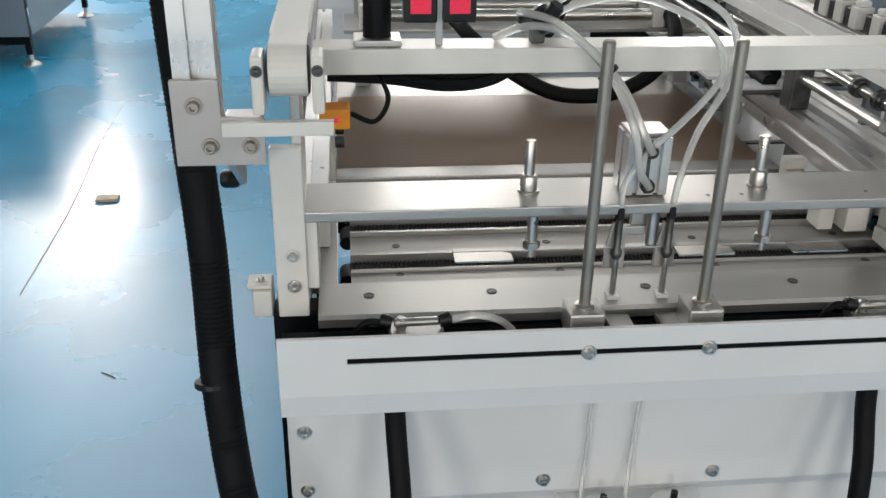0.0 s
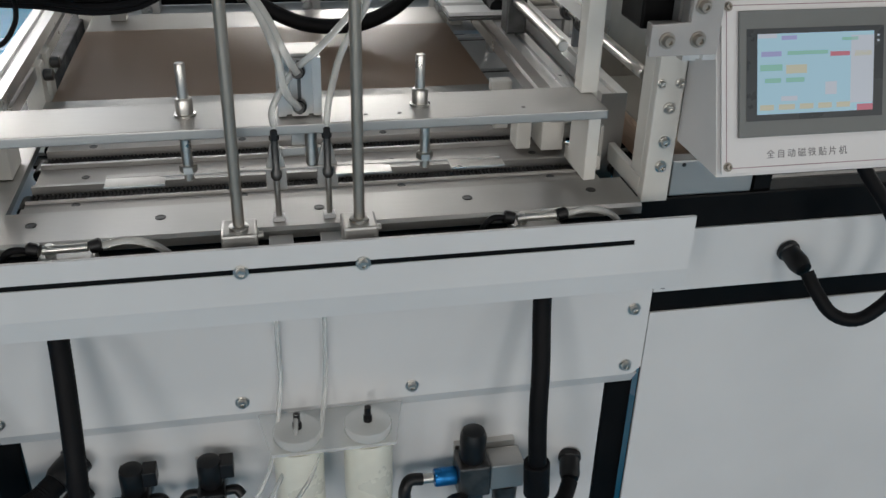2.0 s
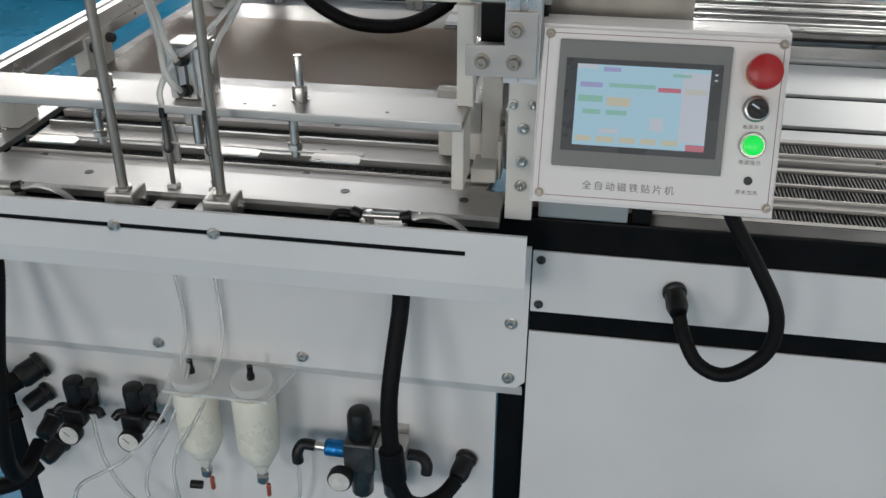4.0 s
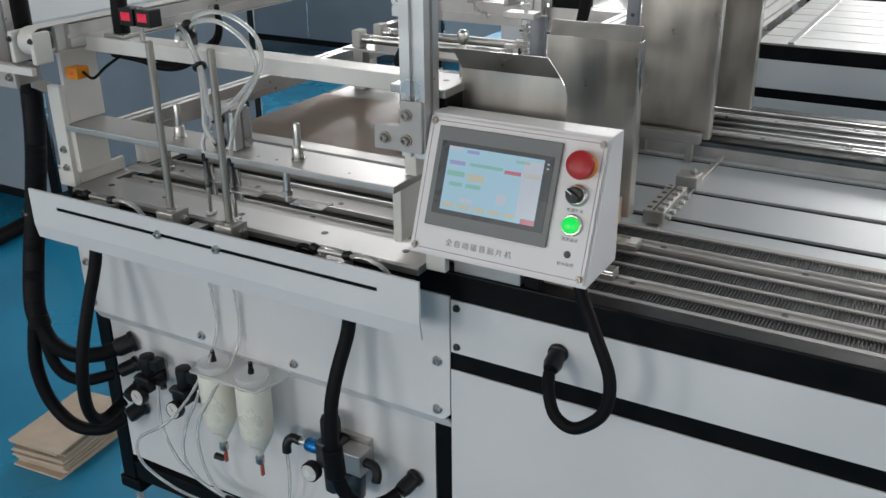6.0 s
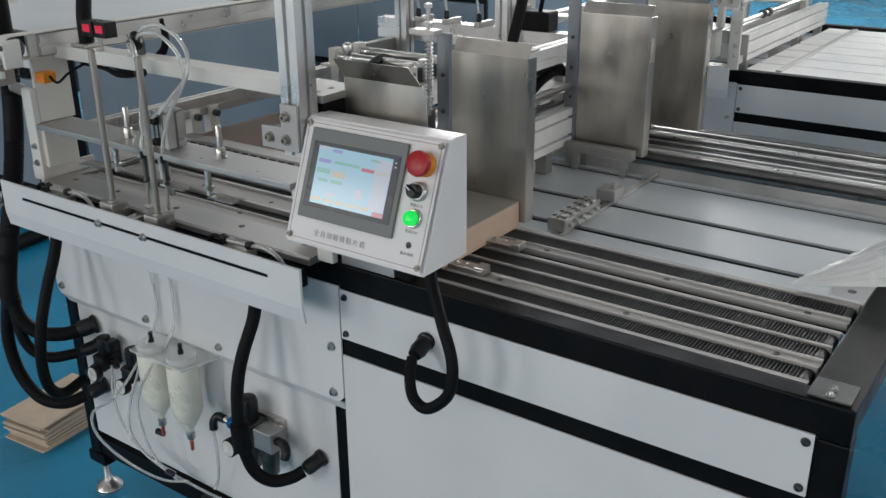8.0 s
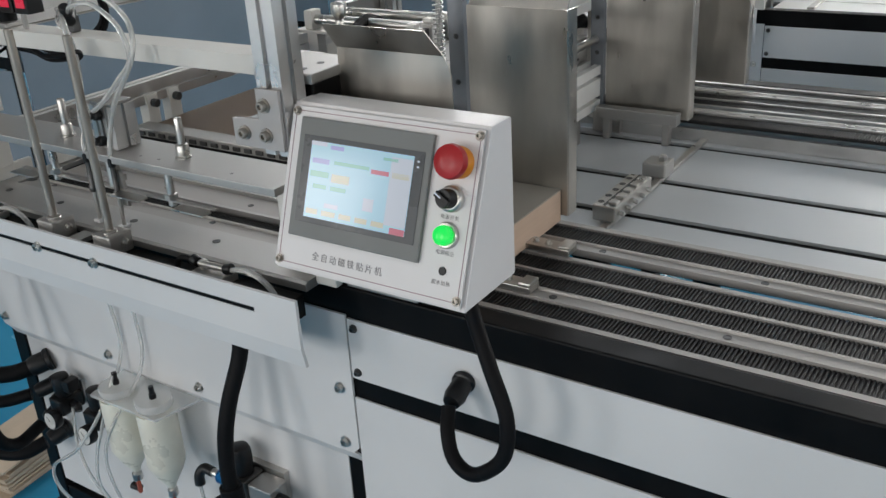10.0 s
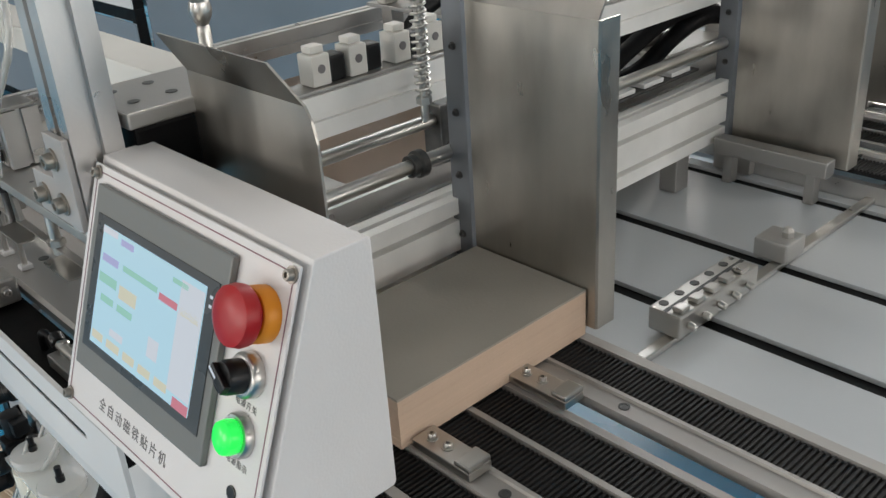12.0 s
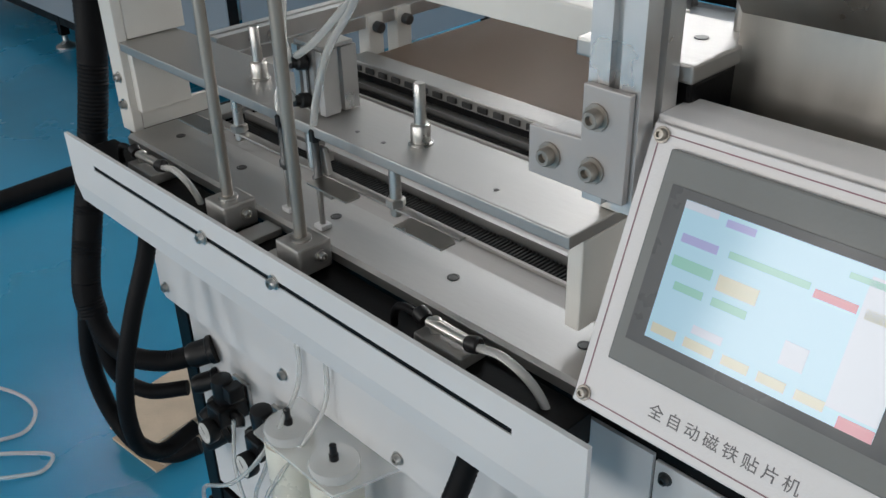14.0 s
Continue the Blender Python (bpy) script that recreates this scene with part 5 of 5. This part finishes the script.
# ---- things on the floor ----
pile = thing("cardboard_pile", -0.5, 1.1, 0, "pile of flattened brown cardboard on the blue floor", "cardboard pile")
z = 0.001
for i in range(12):
    a, gx, gy = rnd.uniform(-1.6, 1.6), rnd.uniform(-0.004, 0.006), rnd.uniform(-0.008, 0.008)
    m = pose(-0.437 + rnd.uniform(-0.004, 0.004), 1.085 + rnd.uniform(-0.005, 0.005), z, rnd.uniform(-0.25, 0.25), rnd.uniform(-0.25, 0.25), 7 + a)
    sheet = add_box(bmesh.new(), -0.082 - gx, 0.082 + gx, -0.122 - gy, 0.122 + gy, 0, 0.0055, 0.001)
    bend = rnd.uniform(0.0, 0.0012)
    for v in sheet.verts:
        v.co.z += bend * math.cos(v.co.y * 25.0)
    bmesh.ops.transform(sheet, matrix=m, verts=sheet.verts)
    part("cardboard", sheet, "card", pile)
    z += 0.0068
solo("floor_cable", tube([(-0.95, 0.76, 0.006), (-0.88, 0.83, 0.006), (-0.79, 0.87, 0.006), (-0.71, 0.87, 0.006), (-0.66, 0.82, 0.006), (-0.70, 0.74, 0.006), (-0.78, 0.71, 0.006), (-0.86, 0.72, 0.014)], 0.0045, 8), "tube", "pale cable curled loosely on the blue floor", "cable", smooth=True)
solo("floor_cable", tube([(-0.72, 0.62, 0.006), (-0.65, 0.73, 0.006), (-0.59, 0.80, 0.006), (-0.545, 0.835, 0.006), (-0.515, 0.80, 0.006), (-0.54, 0.75, 0.007), (-0.56, 0.70, 0.012), (-0.50, 0.66, 0.006), (-0.42, 0.63, 0.006)], 0.0045, 8), "tube", "pale cable curled loosely on the blue floor", "cable", smooth=True)
solo("floor_thread", tube([(-0.992, 2.579, 0.0012), (-1.006, 3.248, 0.0012), (-1.054, 3.916, 0.0012), (-1.066, 4.489, 0.0012)], 0.0013, 6), "ink", "thin dark thread lying on the blue floor", "thread", smooth=True)
solo("floor_thread", tube([(-0.656, 2.133, 0.0012), (-0.632, 2.119, 0.0012), (-0.616, 2.104, 0.0012)], 0.002, 6), "ink", "short dark thread lying on the blue floor", "thread", smooth=True)
solo("cardboard_scrap", box(-0.93, -0.85, 3.28, 3.33, 0.0005, 0.012, 0.003), "card", "small brown cardboard scrap on the blue floor", "scrap")

# ---- other machines behind and beside ----


def other_machine(name, x0, x1, y0, y1, label, cols, bottom=0.17):
    t = thing(name, (x0 + x1) / 2, (y0 + y1) / 2, 0, label, "machine", "other machines")
    part("top_rail", box(x0, x1, y0, y0 + 0.05, 0.80, 0.85, 0.003), "black", t)
    part("top_rail", box(x0, x1, y1 - 0.05, y1, 0.80, 0.85, 0.003), "black", t)
    part("deck", box(x0 + 0.002, x1 - 0.002, y0 + 0.052, y1 - 0.052, 0.83, 0.848, 0.001), "deck", t)
    part("crossbar", box(x0, x1, y0 + 0.005, y0 + 0.04, 0.655, 0.70, 0.002), "black", t)
    n = max(1, round((x1 - x0) / 1.0))
    for i in range(n):
        a, b = x0 + (x1 - x0) * i / n, x0 + (x1 - x0) * (i + 1) / n
        p = part("upper_panel", box(a + 0.004, b - 0.004, y0 - 0.003, y0 + 0.002, 0.703, 0.797, 0.001), "white", t)
        for x in (a + 0.02, b - 0.02):
            screw(p, (x, y0 - 0.003, 0.75), FRONT, 0.005, mat="dark_steel")
        part("lower_panel", box(a + 0.004, b - 0.004, y0 - 0.003, y0 + 0.002, bottom, 0.652, 0.001), "shaded_panel", t)
        part("back_panel", box(a + 0.004, b - 0.004, y1 - 0.002, y1 + 0.003, bottom, 0.797, 0.001), "white", t)
    for x in (x0, x1 - 0.04):
        part("end_panel", box(x if x == x0 else x + 0.037, x + 0.003 if x == x0 else x + 0.04, y0 + 0.052, y1 - 0.052, bottom, 0.797, 0.001), "shaded_panel", t)
        for y in (y0 + 0.003, y1 - 0.043):
            part("leg", box(x + 0.004, x + 0.036, y, y + 0.04, 0.06, 0.799, 0.002), "black", t)
            part("levelling_foot", lathe([(0.05, 0), (0.05, 0.008), (0.03, 0.02), (0.014, 0.03), (0.012, 0.062)], pose(x + 0.02, y + 0.02, 0), 18), "steel", t, smooth=True)
        part("brace", box(x + 0.006, x + 0.034, y0 + 0.045, y1 - 0.045, 0.30, 0.34, 0.002), "dark_steel", t)
    for x in (x0 + 1.62, x1 - 0.75):
        part("leg", box(x, x + 0.04, y0 + 0.004, y0 + 0.044, 0.06, bottom + 0.03, 0.002), "black", t)
        part("levelling_foot", lathe([(0.05, 0), (0.05, 0.008), (0.03, 0.02), (0.014, 0.03), (0.012, 0.062)], pose(x + 0.02, y0 + 0.024, 0), 18), "steel", t, smooth=True)
    part("bottom_rail", box(x0 + 0.042, x1 - 0.042, y0 + 0.006, y0 + 0.04, bottom - 0.045, bottom - 0.002, 0.002), "black", t)
    for cx, cy, h in cols:
        part("column", extrusion("z", cx, cy, 0.06, 0.06, 0.85, h), "alu", t)
    return t


other_machine("packing_machine", -4.86, -1.7, 2.08, 3.4, "white machine with panels toned for shade on black legs across the aisle", [(-3.0, 2.6, 1.6)], 0.16)
other_machine("packing_machine", -5.0, -1.68, 5.22, 6.5, "white machine with panels toned for shade on black legs by the window", [(-2.4, 5.4, 1.5)], 0.16)
other_machine("packing_machine", 0.9, 4.2, 5.7, 6.9, "white machine with panels toned for shade on black legs behind the far machine", [(1.3, 5.9, 1.6), (2.9, 5.9, 1.6)], 0.16)
solo("floor_hose", tube([(-1.72, 0.1, 0.032), (-1.745, 0.9, 0.032), (-1.77, 1.4, 0.032), (-1.80, 1.85, 0.032), (-1.92, 2.22, 0.032), (-2.3, 2.38, 0.032), (-2.8, 2.36, 0.032)], 0.031, 14), "rubber", "thick black hose lying on the blue floor", "hose", smooth=True)
# rear frame at the back of the pasting bay
for x0 in (0.05, 0.40):
    t = thing("gantry_post", x0, 2.0, 0.845, "slotted aluminium post at the back of the board bed", "post", "gantry posts")
    part("post", extrusion("z", x0, 2.06, 0.04, 0.04, 0.801, 1.6), "alu", t)
rb = thing("rear_beam", 0.3, 2.1, 1.0, "slotted aluminium beam across the back of the bay", "beam")
part("beam", extrusion("x", 2.102, 1.0, 0.04, 0.06, -0.05, 0.74, 1, 1), "alu", rb)
part("beam_plate", box(-0.0, 0.70, 1.78, 1.93, 0.965, 0.972, 0.001), "alu_plate", rb)
for x in (0.02, 0.66):
    part("beam_leg", box(x, x + 0.03, 1.80, 1.83, 0.857, 0.9645, 0.001), "alu_plate", rb)
    part("beam_tie", box(x + 0.002, x + 0.028, 1.931, 2.1015, 0.966, 1.01, 0.001), "alu_plate", rb)

rm = thing("drive_motor", 0.5, 2.0, 1.06, "dark drive motor with cables on the rear beam", "motor")
part("block", box(0.46, 0.55, 2.09, 2.15, 1.0605, 1.115, 0.006), "black", rm)
part("flange", box(0.452, 0.4595, 2.085, 2.155, 1.0605, 1.125, 0.002), "alu_plate", rm)
part("cable", tube([(0.52, 2.10, 1.115), (0.54, 2.08, 1.17), (0.56, 2.05, 1.22), (0.60, 2.02, 1.32), (0.61, 2.0, 1.5)], 0.006, 10), "rubber", rm, smooth=True)
for y in (1.80, 1.90):
    t = thing("rear_roller", 0.35, y, 0.99, "polished roller between cream bearing blocks", "roller", "rear rollers")
    part("roller", rod((0.05, y, 0.995), (0.60, y, 0.995), 0.012), "steel", t, smooth=True)
    for x in (0.03, 0.60):
        part("bearing", box(x, x + 0.025, y - 0.018, y + 0.018, 0.9725, 1.018, 0.004), "cream", t)
for x in (0.12, 0.22, 0.33):
    t = thing("suction_arm", x, 1.95, 1.06, "small suction arm with black fitting on the rear beam", "suction arm", "suction arms")
    part("arm", box(x, x + 0.016, 2.06, 2.14, 1.0605, 1.076, 0.002), "alu_plate", t)
    part("fitting", lathe([(0.008, 0), (0.008, 0.02), (0.005, 0.024)], pose(x + 0.008, 2.075, 1.0762), 12), "plastic_black", t, smooth=True)
    part("tube", tube([(x + 0.008, 2.075, 1.098), (x + 0.01, 2.06, 1.15), (x + 0.03, 2.03, 1.22), (x + 0.05, 2.0, 1.34)], 0.004, 8), "tube", t, smooth=True)

# ---- a second machine of the same kind across the back aisle ----
BACK_STEP = 2.033
FAR = {"machine_cabinet", "slotted_beam", "gantry_column", "cross_beam", "front_plate", "side_plate", "slotted_guard", "front_apron", "press_beam", "slide_rail", "belt_drive", "rear_beam", "gantry_post", "feeding_bed", "joint_plate", "upper_rail", "hopper_shaft"}
for ob in [o for o in scene.objects if o.parent is None and o.name.split(".")[0] in FAR]:
    copy_thing(ob, Matrix.Translation((0, BACK_STEP, 0)) @ ob.matrix_basis)
deck2 = thing("slotted_deck", 1.2, 3.5, 0.80, "steel deck lightened for window glare, with dark slots, on the far machine", "deck")
for k in range(7):
    y = 3.016 + 0.156 * k
    # glare on the far deck is put into the lighter plate colour
    part("deck_plate", box(0.80, 1.572, y + 0.006, y + 0.150, 0.815, 0.838, 0.001), "alu_lit", deck2)
# black sheet under the plates stands in for the dark of their slots
part("deck_bed", box(0.80, 1.572, 3.018, 4.1, 0.803, 0.812, 0), "black", deck2)
for x in (0.90, 1.25, 1.52):
    part("cross_strip", box(x, x + 0.02, 3.03, 4.09, 0.8385, 0.845, 0.001), "steel", deck2)
